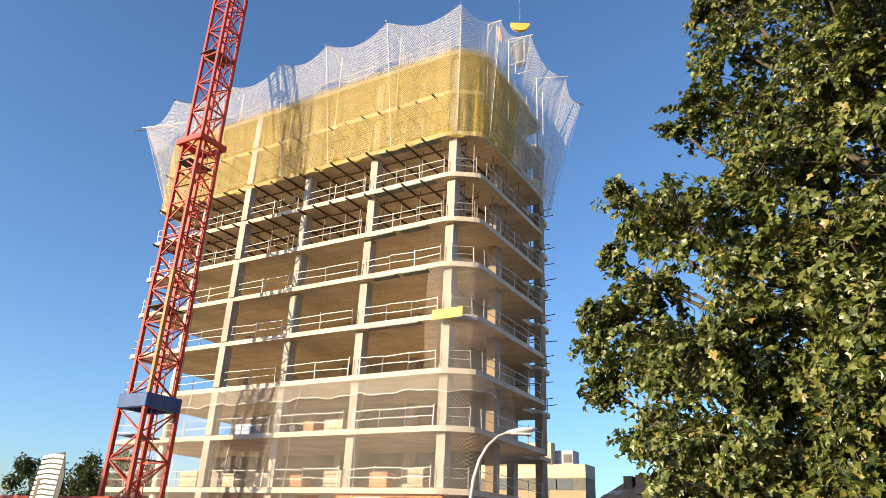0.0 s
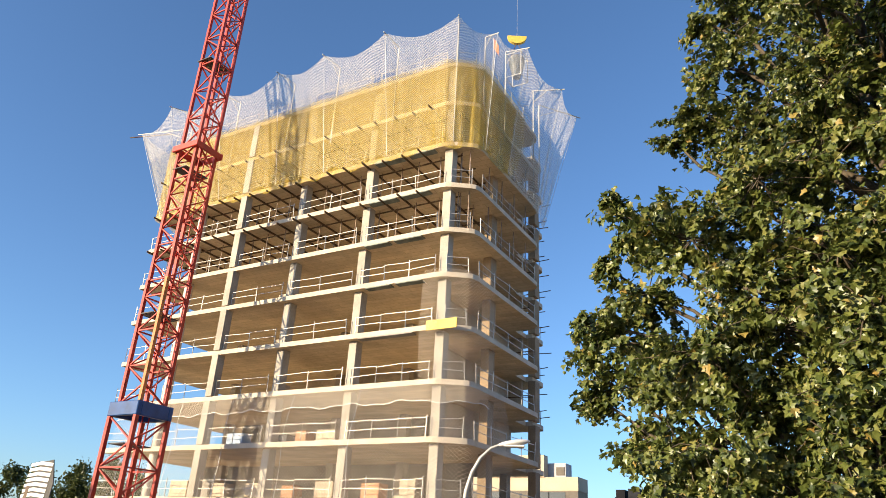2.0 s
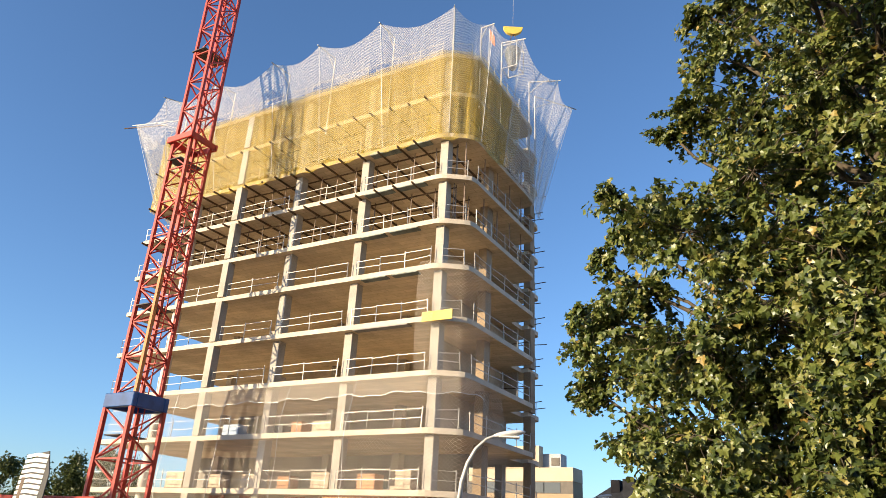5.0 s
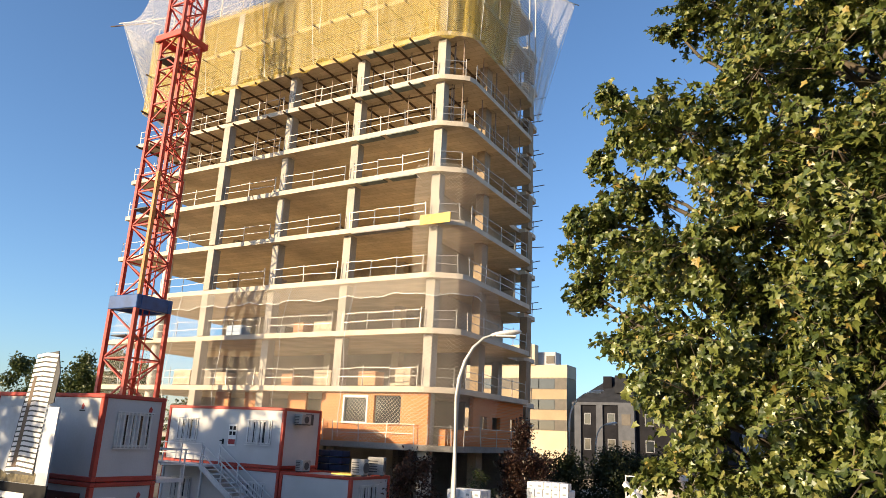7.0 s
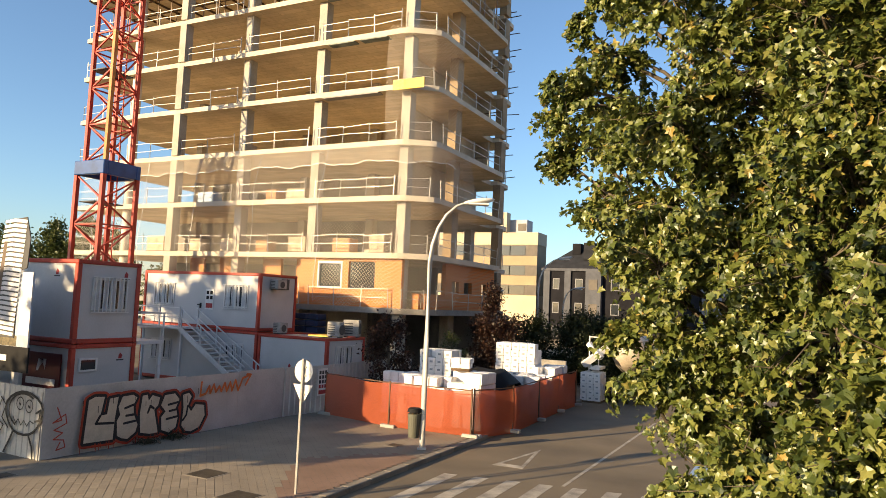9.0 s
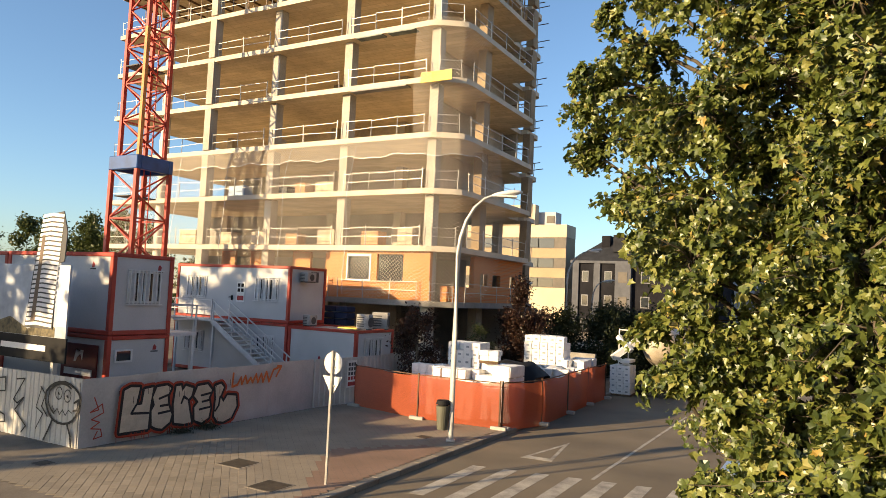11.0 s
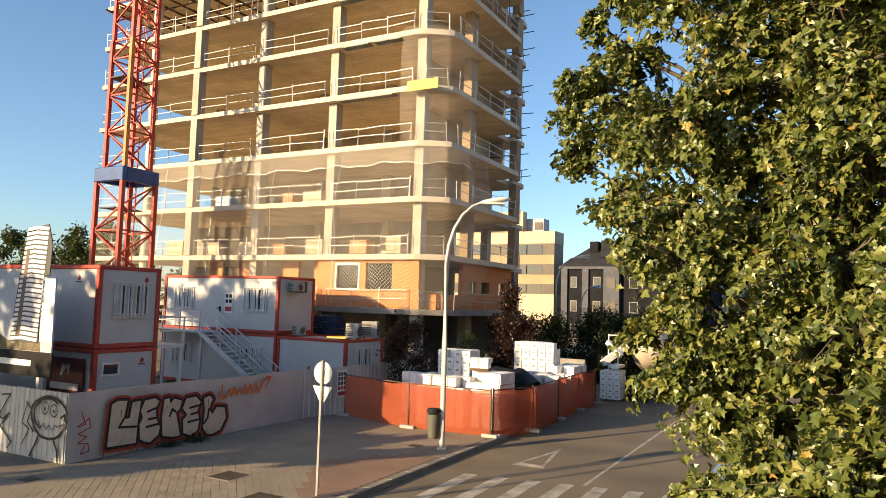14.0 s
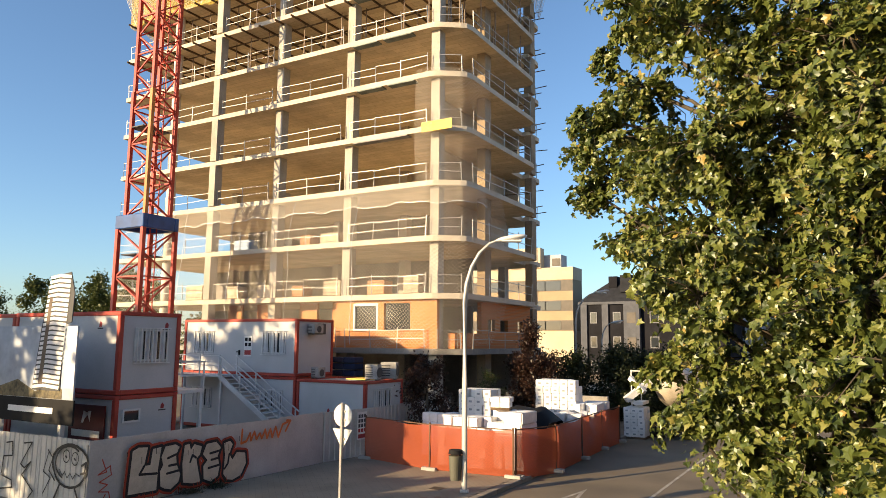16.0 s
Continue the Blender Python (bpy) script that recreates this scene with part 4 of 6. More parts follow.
shrub("small_tree", -16.3, 27.4, 4.3, 2.3, 5200, PLUM_LEAF, "small dark purplish tree behind the orange netting", 0.15, 2)
shrub("plum_tree", -15.3, 37.2, 5.3, 2.9, 9500, PLUM_LEAF, "young purple-leaved plum tree before the tower", 0.17, 5)
shrub("conifer_shrub", -17.0, 35.2, 3.3, 1.9, 2200, FAR_LEAF, "round green shrub under the podium edge", 0.12, 6, "shrub", 0.02)
for i, (x, y, h, w) in enumerate(((-14.2, 41.5, 3.9, 3.2), (-12.4, 43.5, 4.0, 3.4), (-11.4, 47.0, 3.8, 3.6), (-13.5, 50, 4.3, 4), (-11.8, 55, 4.2, 4), (-17, 45, 3.8, 4))):
    shrub("street_shrub", x, y, h, w * 1.15, 8000, DARK_LEAF, "dense dark green shrub along the site wall", 0.2, 20 + i, "shrub", 0.02, "shrubs along the wall")
ft = np.random.RandomState(5)
for i, (x, y, h) in enumerate(((-146, 76, 14.5), (-137, 80, 15.0), (-128.5, 80, 16.6), (-121.5, 82, 16.0), (-116.5, 80, 13.5), (-109.5, 80, 16.2), (-104.0, 82, 13.8), (-97.0, 86, 9.5), (-88.0, 92, 10.5), (-78.0, 100, 10.0), (-68.0, 106, 10.5))):
    shrub("far_tree", x, y, h + ft.uniform(-0.6, 0.6), 9.0 if h > 12 else 7.0, 6000, FAR_LEAF, "distant green park tree behind the site", 0.7, 40 + i, "tree", 0.06, "park trees")
# trees of the avenue beside the site, which shade the cabins
for i, (x, y) in enumerate(((-49.0, 1.0), (-43.5, -1.0), (-38.0, 0.5), (-34.0, -2.5), (-28.6, -5.5))):
    rs0 = np.random.RandomState(70 + i)
    top = (14.2, 14.0, 13.0, 12.2, 7.4)[i]
    bo = [(x + rs0.uniform(-2.4, 2.4), y + rs0.uniform(-2.0, 2.0), rs0.uniform(4.6, top), rs0.uniform(0.9, 1.2)) for _ in range(int((4, 4, 4, 7, 4)[i] * (top - 4)))]
    plane_tree(x, y, 80 + i, bo, int((900, 900, 1000, 1700, 900)[i] * (top - 4)), "plane tree of the avenue beside the site fence", 0.26)

# Unseen crown, added out of view to cast the pavement's shade.
rs0 = np.random.RandomState(77)
plane_tree(-20.6, 5.2, 99, [(rs0.uniform(-22.2, -17.9), rs0.uniform(5.2, 6.8), rs0.uniform(3.5, 4.3), rs0.uniform(0.4, 0.6)) for _ in range(16)], 3600, "unseen low plane tree added to shade the pavement by the crossing", 0.26)

# ---- street furniture ----
POLE = mat("grey_pole_paint", (0.50, 0.50, 0.48), 0.5, 0.2, var=0.1, scale=2, fine=25, bump=0.05)
LAMP_GLASS = mat("lamp_glass", (0.75, 0.75, 0.72), 0.25, var=0.05)


def street_lamp(x, y, h, reach, ang, label):
    """A tapered pole that bends over into an arm, with a flat luminaire."""
    c = thing("street_lamp", label, "street lamp", pose(x, y, 0.118 if -60 < x and y < 60 else -0.012, 0, 0, ang), "street lamps")
    bm = bmesh.new()
    pts = [(0, 0, 0), (0, 0, h * 0.4), (0, 0, h * 0.72)] + [(reach * 0.62 * (1 - math.cos(a)), 0, h * 0.72 + h * 0.25 * math.sin(a)) for a in (0.3, 0.6, 0.9, 1.2, 1.45)]
    limb(bm, pts, 0.09 * h / 8, 0.035 * h / 8, 12)
    part("pole", bm, POLE, c, "bent grey steel pole", True)
    e = Vector(pts[-1])
    bm = bmesh.new()
    bmesh.ops.create_uvsphere(bm, u_segments=16, v_segments=8, radius=0.5)
    bmesh.ops.scale(bm, vec=(1.05, 0.38, 0.2), verts=bm.verts[:])
    bmesh.ops.rotate(bm, cent=(0, 0, 0), matrix=Matrix.Rotation(radians(-9), 3, "Y"), verts=bm.verts[:])
    bmesh.ops.translate(bm, vec=e + Vector((0.42, 0, 0.06)), verts=bm.verts[:])
    part("luminaire", bm, WHITE_STEEL, c, "pale oval lamp head", True)
    part("diffuser", bevelled((e.x + 0.1, -0.15, e.z - 0.07), (e.x + 0.75, 0.15, e.z - 0.01), 0.02), LAMP_GLASS, c)
    part("base", bevelled((-0.14, -0.14, 0), (0.14, 0.14, 0.08), 0.02), POLE, c)
    part("hatch", boxes(((-0.05, -0.1, 0.6), (0.05, -0.085, 0.95))), POLE, c)
    return c


street_lamp(-10.62, 20.16, 8.25, 2.0, 26, "tall grey street lamp with a bent arm")
street_lamp(-16.2, 47.3, 8.4, 2.6, 10, "distant grey street lamp with a bent arm")
street_lamp(-18.0, 59.3, 6.6, 1.6, 10, "distant small street lamp with a bent arm")
street_lamp(-22.0, 54.5, 6.0, -1.0, 0, "distant small street lamp beside the pale building")
street_lamp(-62.0, 44.0, 7.2, -3.0, -40, "distant street lamp behind the cabins")

street_lamp(-15.5, 4.5, 8.2, 2.0, 30, "grey street lamp beside the crossing")
street_lamp(-14.7, 4.6, 7.0, 0.6, 30, "slim grey lamp post beside the crossing")

sign = thing("traffic_sign", "grey backs of round and triangular traffic signs on one post", "traffic sign", pose(-10.58, 13.77, 0.118))
SIGN_BACK = mat("sign_back", (0.62, 0.62, 0.60), 0.5, 0.3, var=0.08, scale=3, fine=20, bump=0.05)
part("post", rods(((0, 0, 0), (0, 0, 3.2), 0.035)), GALV, sign, "galvanised post")
bm = bmesh.new()
bmesh.ops.create_cone(bm, cap_ends=True, segments=32, radius1=0.27, radius2=0.27, depth=0.02, matrix=pose(0.0, 0.05, 2.9, 90, 0, 0))
part("round_plate", bm, SIGN_BACK, sign, "grey back of a round sign")
bm = prism([(-0.29, 0.18), (0.29, 0.18), (0.0, -0.30)], -0.01, 0.01)
bmesh.ops.transform(bm, matrix=pose(0.0, 0.05, 2.40, 90, 0, 0), verts=bm.verts[:])
part("triangular_plate", bm, SIGN_BACK, sign, "grey back of a triangular give-way sign")
for z in (2.35, 2.8, 3.0):
    bm = boxes(((-0.08, -0.02, z - 0.02), (0.08, 0.0, z + 0.02)))
    bmesh.ops.transform(bm, matrix=pose(0.0, 0.035, 0, 0, 0, 0), verts=bm.verts[:])
    part("clamp", bm, GALV, sign)

BIN = mat("bin_green", (0.10, 0.10, 0.075), 0.6, var=0.15)
lb = thing("litter_bin", "dark olive litter bin hung on the lamp post", "litter bin", pose(-10.85, 20.0, 0.118))
bm = bmesh.new()
bmesh.ops.create_cone(bm, cap_ends=True, segments=20, radius1=0.17, radius2=0.22, depth=0.75, matrix=Matrix.Translation((0, 0, 0.75)))
part("tub", bm, BIN, lb)
bm = bmesh.new()
bmesh.ops.create_cone(bm, cap_ends=True, segments=20, radius1=0.235, radius2=0.2, depth=0.12, matrix=Matrix.Translation((0, 0, 1.24)))
part("lid", bm, BLACK, lb, "dark rim and lid")
bar("lid_strut", (-0.15, 0, 1.1), (-0.15, 0, 1.2), 0.04, BLACK, lb)
bar("lid_strut", (0.15, 0, 1.1), (0.15, 0, 1.2), 0.04, BLACK, lb)
bar("bracket", (0, 0, 0.9), (0.25, 0.16, 0.9), 0.06, BLACK, lb)

# ---- orange netting fence ----
ORANGE_NET = net_mat("orange_netting", (0.52, 0.135, 0.07), 0.05, 0.012, 0.70, 0.5)
FEET = mat("concrete_foot", (0.38, 0.36, 0.33), 0.9, var=0.15)


def netting(pts, z0, z1, label):
    c = thing("netting_fence", label, "fence", None, "orange netting")
    L = 0
    grid, uv = [[], [], [], []], [[], [], [], []]
    for a, b in zip(pts, pts[1:]):
        a, b = Vector(a), Vector(b)
        d = (b - a).length
        n = max(2, int(d / 0.25))
        nr = Vector(((b - a).y, -(b - a).x)).normalized()
        for i in range(n + (1 if b == Vector(pts[-1]) else 0)):
            u = i / n
            p = a.lerp(b, u)
            dip = 0.05 * math.sin(u * math.pi * 2) - 0.06 * math.sin(u * math.pi)
            for k in range(4):
                v = k / 3
                o = 0.05 * math.sin((L + u * d) * 3.1 + k) * math.sin(v * math.pi)
                grid[k].append((p.x + nr.x * o, p.y + nr.y * o, z0 + (z1 - z0 + dip) * v))
                uv[k].append((L + u * d, v * (z1 - z0)))
        L += d
    net_sheet("netting", grid, uv, ORANGE_NET, c)
    for p in pts:
        bar("post", (*p, 0.1), (p[0], p[1], z1 + 0.05), 0.05, RUST, c)
        bm = bevelled((p[0] - 0.3, p[1] - 0.12, 0.11), (p[0] + 0.3, p[1] + 0.12, 0.24), 0.02)
        part("foot", bm, FEET, c, "concrete block foot")
    for a, b in zip(pts, pts[1:]):
        bar("top_rail", (*a, z1 - 0.02), (*b, z1 - 0.02), 0.035, RUST, c)
    return c


netting([(-16.9, 23.6), (-13.45, 22.8), (-10.2, 23.0)], 0.16, 1.78, "orange netting fence lit by the sun")
netting([(-10.15, 23.1), (-9.4, 25.0), (-9.5, 28.3), (-9.6, 31.3), (-9.55, 34.0)], 0.08, 1.78, "orange netting fence along the kerb in shade")

# ---- stacks of white blocks ----
FOAM = mat("white_block_pack", (0.78, 0.77, 0.75), 0.6, var=0.08, scale=3, fine=18, rnd=0.06)
TAPE = mat("pack_print", (0.30, 0.33, 0.36), 0.6, var=0.2)
block_me = to_mesh("block", bevelled((-0.5, -0.5, 0), (0.5, 0.5, 1), 0.05, 2), FOAM)
print_me = to_mesh("label_strip", boxes(((-0.3, -0.012, 0.35), (0.3, 0, 0.6))), TAPE)


def stack(x, y, z, nx, ny, nz, bx, by, bz, ang, label, jitter=0.02, seed=0, strips=False):
    c = thing("block_stack", label, "block stack", pose(x, y, z, 0, 0, ang), "white block stacks")
    part("pallet", boxes(((-nx * bx / 2, -ny * by / 2, 0), (nx * bx / 2, ny * by / 2, 0.1))), TIMBER, c)
    rs = random.Random(seed)
    for k in range(nz):
        for i in range(nx):
            for j in range(ny):
                if k == nz - 1 and rs.random() < 0.12:
                    continue
                p = pose((i - (nx - 1) / 2) * bx + rs.uniform(-jitter, jitter), (j - (ny - 1) / 2) * by + rs.uniform(-jitter, jitter), 0.1 + k * bz, 0, 0, rs.uniform(-3, 3))
                b = piece("block", block_me, p @ Matrix.Diagonal((bx * 0.985, by * 0.985, bz * 0.98, 1)), c)
                if strips and j == 0:
                    piece("label_strip", print_me, p @ Matrix.Translation((0, -by * 0.5, 0)) @ Matrix.Diagonal((bx * 0.6, 1, bz, 1)), c)
    return c


stack(-12.55, 24.0, 0.118, 6, 2, 5, 0.33, 0.5, 0.36, 2, "pack of white insulation blocks behind orange netting", 0.03, 1)
stack(-13.6, 27.2, 0.118, 4, 3, 8, 0.36, 0.4, 0.325, 4, "tall pack of white insulation blocks on a pallet", 0.012, 3, True)
stack(-14.6, 25.6, 0.118, 3, 2, 5, 0.4, 0.5, 0.34, -8, "low pack of white blocks beside a small tree", 0.04, 9)
stack(-10.95, 24.5, 0.118, 2, 2, 5, 0.78, 0.6, 0.41, -6, "pack of large white blocks, some pushed askew", 0.05, 4)
stack(-11.35, 24.55, 2.27, 2, 2, 2, 0.36, 0.3, 0.19, 11, "small white blocks lying on a larger pack", 0.03, 10)
stack(-11.9, 32.2, 0.118, 5, 2, 9, 0.39, 0.6, 0.315, 3, "tall stack of white wrapped blocks with printed bands", 0.012, 5, True)
stack(-10.35, 29.7, 0.118, 3, 3, 5, 0.36, 0.6, 0.32, 14, "untidy low stack of white blocks", 0.13, 6)
stack(-10.45, 32.6, 0.118, 3, 4, 5, 0.34, 0.6, 0.36, 2, "low pack of white blocks, wrapped in loose sheet", 0.05, 7)
stack(-9.45, 36.9, 0.0, 3, 3, 5, 0.35, 0.4, 0.29, 0, "stack of white wrapped blocks standing on the street", 0.015, 8, True)
tarp = thing("tarpaulin", "black tarpaulin over a heap of material", "tarpaulin")
tg = [[(-12.75 + 0.36 * i, 26.0 + 0.5 * j, max(0.12, 2.15 * (1 - ((i - 3.5) / 5.2) ** 4) * (1 - ((j - 2.5) / 3.4) ** 4) + 0.08 * math.sin(i * 2.1 + j))) for i in range(8)] for j in range(6)]
net_sheet("cover", tg, [[(0, 0)] * 8] * 6, BLACK, tarp)
part("heap", bevelled((-12.5, 26.2, 0.118), (-10.5, 28.2, 1.7), 0.1), GREY_DARK, tarp)
lw = part("site_wall", boxes(((-17.3, 38.0, 0.1), (-11.3, 38.25, 1.9))), CONCRETE_DARK)
tagged(lw, "low rendered site wall behind the stacks", "wall", kind="structure")

# ---- concrete mixer lorry, half hidden ----
lorry = thing("mixer_lorry", "concrete mixer lorry parked at the kerb, dusty cream drum", "lorry", pose(-7.9, 40.0, 0))
CREAM = mat("cream_paint", (0.55, 0.47, 0.36), 0.5, var=0.2, scale=1.5)
bm = bmesh.new()
prof = [(0.55, -2.6), (0.95, -1.8), (1.2, -0.4), (1.2, 0.6), (0.9, 1.9), (0.6, 2.4)]
rings = [[bm.verts.new((r * math.cos(k * math.tau / 20), y, 2.4 - 0.12 * y + r * math.sin(k * math.tau / 20))) for k in range(20)] for r, y in prof]
for a, b in zip(rings, rings[1:]):
    for k in range(20):
        bm.faces.new((a[k], a[(k + 1) % 20], b[(k + 1) % 20], b[k]))
bm.faces.new(rings[0][::-1])
bm.faces.new(rings[-1])
part("drum", bm, CREAM, lorry, "dusty cream mixing drum", True)
part("chassis", bevelled((-0.55, -3.2, 0.75), (0.55, 5.2, 1.05), 0.03), GREY_DARK, lorry)
part("cab", bevelled((-1.2, 3.2, 0.7), (1.2, 5.3, 3.1), 0.15, 2), WHITE_STEEL, lorry, "white driver's cab")
part("chute", boxes(((-1.6, -3.6, 1.7), (-1.1, -2.4, 1.85))), WHITE_STEEL, lorry, "white discharge chute")
bar("hopper_arm", (-0.9, -2.6, 2.9), (-2.0, -3.5, 1.9), 0.3, WHITE_STEEL, lorry)
bar("hopper_arm", (-1.9, -2.9, 3.0), (-1.1, -3.3, 2.3), 0.24, WHITE_STEEL, lorry)
bar("hopper_arm", (-1.0, -2.9, 1.3), (-2.0, -3.2, 2.0), 0.2, WHITE_STEEL, lorry)
for x in (-1.9, -1.4):
    bar("ladder_rail", (x, -2.7, 1.2), (x, -2.7, 3.4), 0.05, WHITE_STEEL, lorry)
bar("ladder_rung", (-1.9, -2.7, 3.35), (-1.4, -2.7, 3.35), 0.05, WHITE_STEEL, lorry)
TYRE = mat("tyre_rubber", (0.02, 0.02, 0.02), 0.85, var=0.15)
for x in (-1.05, 0.75):
    for y in (-2.2, -0.9, 3.9):
        bm = bmesh.new()
        bmesh.ops.create_cone(bm, cap_ends=True, segments=24, radius1=0.5, radius2=0.5, depth=0.3, matrix=pose(x + 0.15, y, 0.5, 0, 90, 0))
        w = part("wheel", bm, TYRE, lorry)
        bm = bmesh.new()
        bmesh.ops.create_cone(bm, cap_ends=True, segments=20, radius1=0.26, radius2=0.26, depth=0.33, matrix=pose(x + 0.15, y, 0.5, 0, 90, 0))
        part("rim", bm, GALV, w)

# ---- a parked car behind the leaves ----
CARP = mat("grey_car_paint", (0.36, 0.38, 0.42), 0.3, 0.4, var=0.05, scale=1, fine=10, bump=0)
car = thing("parked_car", "silver-grey parked hatchback behind the tree", "car", pose(-1.15, 16.6, 0))
side = [(-2.05, 0.35), (2.0, 0.35), (2.1, 0.75), (1.95, 0.95), (1.1, 1.02), (0.45, 1.45), (-1.3, 1.47), (-1.95, 1.0), (-2.1, 0.8)]
bm = prism(side, -0.85, 0.85)
bmesh.ops.transform(bm, matrix=pose(0, 0, 0, 90, 0, 90), verts=bm.verts[:])
bmesh.ops.bevel(bm, geom=bm.edges[:], offset=0.06, segments=2, affect="EDGES")
part("body", bm, CARP, car, smooth=False)
for s in (-1, 1):
    part("side_window", prism([(s * 0.862, -1.5), (s * 0.866, -1.5), (s * 0.866, 0.75), (s * 0.862, 0.75)], 1.02, 1.36), GLASS, car)
    part("headlight", bevelled((s * 0.6 - 0.17, -2.13, 0.68), (s * 0.6 + 0.17, -2.0, 0.84), 0.03), LAMP_GLASS, car, "clear headlight")
    for y in (-1.3, 1.25):
        bm = bmesh.new()
        bmesh.ops.create_cone(bm, cap_ends=True, segments=24, radius1=0.31, radius2=0.31, depth=0.2, matrix=pose(s * 0.77, y, 0.31, 0, 90, 0))
        w = part("wheel", bm, TYRE, car)
        bm = bmesh.new()
        bmesh.ops.create_cone(bm, cap_ends=True, segments=20, radius1=0.19, radius2=0.19, depth=0.22, matrix=pose(s * 0.77, y, 0.31, 0, 90, 0))
        part("rim", bm, GALV, w)
bm = boxes(((-0.7, -0.02, -0.3), (0.7, 0.02, 0.3)))
bmesh.ops.transform(bm, matrix=pose(0, -1.66, 1.24, -40, 0, 0), verts=bm.verts[:])
part("windscreen", bm, GLASS, car)

# ---- cabin details ----
LOGO_RED = mat("logo_red", (0.35, 0.03, 0.03), 0.6, var=0.1)
DARK_RED = mat("dark_red_board", (0.11, 0.012, 0.012), 0.5, var=0.15)
PALE = mat("pale_print", (0.74, 0.72, 0.70), 0.6, var=0.1)
CURTAIN = mat("blind", (0.55, 0.56, 0.58), 0.8, var=0.12, scale=4)


def barred_window(x, y, z, w, h, ang, bars, parent_label):
    """A white framed window with upright bars; its outer face looks along -y before it is turned."""
    c = thing("barred_window", parent_label, "window", pose(x, y, z, 0, 0, ang), "cabin windows")
    part("pane", boxes(((0.04, -0.015, 0.04), (w - 0.04, 0.0, h - 0.04))), GLASS, c)
    if bars:
        for a, b in ((0.06, 0.25), (0.34, 0.46), (0.55, 0.64), (0.74, 0.92)):
            part("curtain", boxes(((w * a, -0.02, 0.06), (w * b, -0.0155, h - 0.06))), CURTAIN, c)
    for a, b in (((0, 0), (w, 0.06)), ((0, h - 0.06), (w, h)), ((0, 0.06), (0.06, h - 0.06)), ((w - 0.06, 0.06), (w, h - 0.06))) + ((((w / 2 - 0.03, 0.06), (w / 2 + 0.03, h - 0.06)),) if bars else ()):
        part("frame_bar", boxes(((a[0], -0.05, a[1]), (b[0], 0.0, b[1]))), WHITE_STEEL, c)
    for i in range(bars):
        bar("grille_bar", (w * (i + 0.5) / bars, -0.09, -0.06), (w * (i + 0.5) / bars, -0.09, h + 0.04), 0.028, WHITE_STEEL, c)
    for zz in (-0.06, h + 0.04) if bars else ():
        bar("grille_bar", (-0.05, -0.09, zz), (w + 0.05, -0.09, zz), 0.03, WHITE_STEEL, c)
    for xx in (0.02, w - 0.02) if bars else ():
        bar("grille_bar", (xx, 0.0, zz - 0.3), (xx, -0.09, zz - 0.3), 0.03, WHITE_STEEL, c)
    return c


EX = -20.9 - 0.05
barred_window(EX, 15.72, 4.05, 1.36, 1.08, 90, 9, "white barred window with blinds in the cabin end")
barred_window(EX, 15.42, 2.03, 0.68, 0.44, 90, 0, "small horizontal cabin window")
for x0, z0, w, h in ((-31.0, 4.12, 1.5, 1.1), (-26.0, 4.12, 1.6, 1.1), (-30.95, 1.25, 1.45, 1.0), (-26.0, 1.3, 1.5, 1.0)):
    barred_window(x0, 27.05, z0, w, h, 0, 7, "white barred window in the long cabin wall")
barred_window(-19.45, 27.72, 1.4, 1.4, 1.1, 90, 8, "white barred window in the low cabin end")


def logo(x, y, z, ang, s=0.2):
    c = thing("logo_mark", "small dark red maker's mark on the cabin panel", "mark", pose(x, y, z, 0, 0, ang), "cabin marks")
    part("emblem", prism([(-0.35 * s, 0.0), (0.3 * s, 0.0), (0.45 * s, 0.55 * s), (0.0, 1.0 * s), (-0.3 * s, 0.6 * s)], 0, 0.004), LOGO_RED, c).matrix_basis = pose(0, 0, 0, 90, 0, 0)
    part("bar", boxes(((-0.75 * s, -0.004, -0.35 * s), (0.75 * s, 0, -0.12 * s))), GREY_DARK, c)
    return c


logo(EX, 17.0, 5.2, 90)
logo(EX, 17.0, 2.4, 90)
logo(-22.0, 15.15, 5.2, 0)
logo(-29.5, 15.15, 5.2, 0)
logo(-23.7, 29.1, 5.5, 90, 0.2)
logo(-21.6, 27.05, 1.4, 0, 0.2)
plate = thing("notice_plate", "white safety notice with dark symbols on the cabin wall", "notice", pose(-27.25, 27.03, 3.95))
part("plate", boxes(((0, -0.012, 0), (0.55, 0, 1.05))), PALE, plate)
for i, (a, b) in enumerate(((0.06, 0.78), (0.31, 0.78), (0.06, 0.52), (0.31, 0.52))):
    part("symbol", boxes(((a, -0.017, b), (a + 0.18, -0.0125, b + 0.18))), BLACK, plate)
part("band", boxes(((0.05, -0.017, 0.08), (0.5, -0.0125, 0.32))), LOGO_RED, plate)
handle = thing("door_handle", "black handle of the flush cabin door", "handle", pose(-27.75, 27.03, 4.15))
part("lever", bevelled((0, -0.08, 0), (0.22, -0.04, 0.05), 0.01), BLACK, handle)
part("plate", boxes(((0.14, -0.04, -0.14), (0.22, 0.02, 0.12))), BLACK, handle)


# Units greyed: the shade they stand in is put into the paint.
UNIT_GREY = mat("shaded_unit_paint", (0.36, 0.35, 0.33), 0.55, var=0.2, scale=3, fine=20)


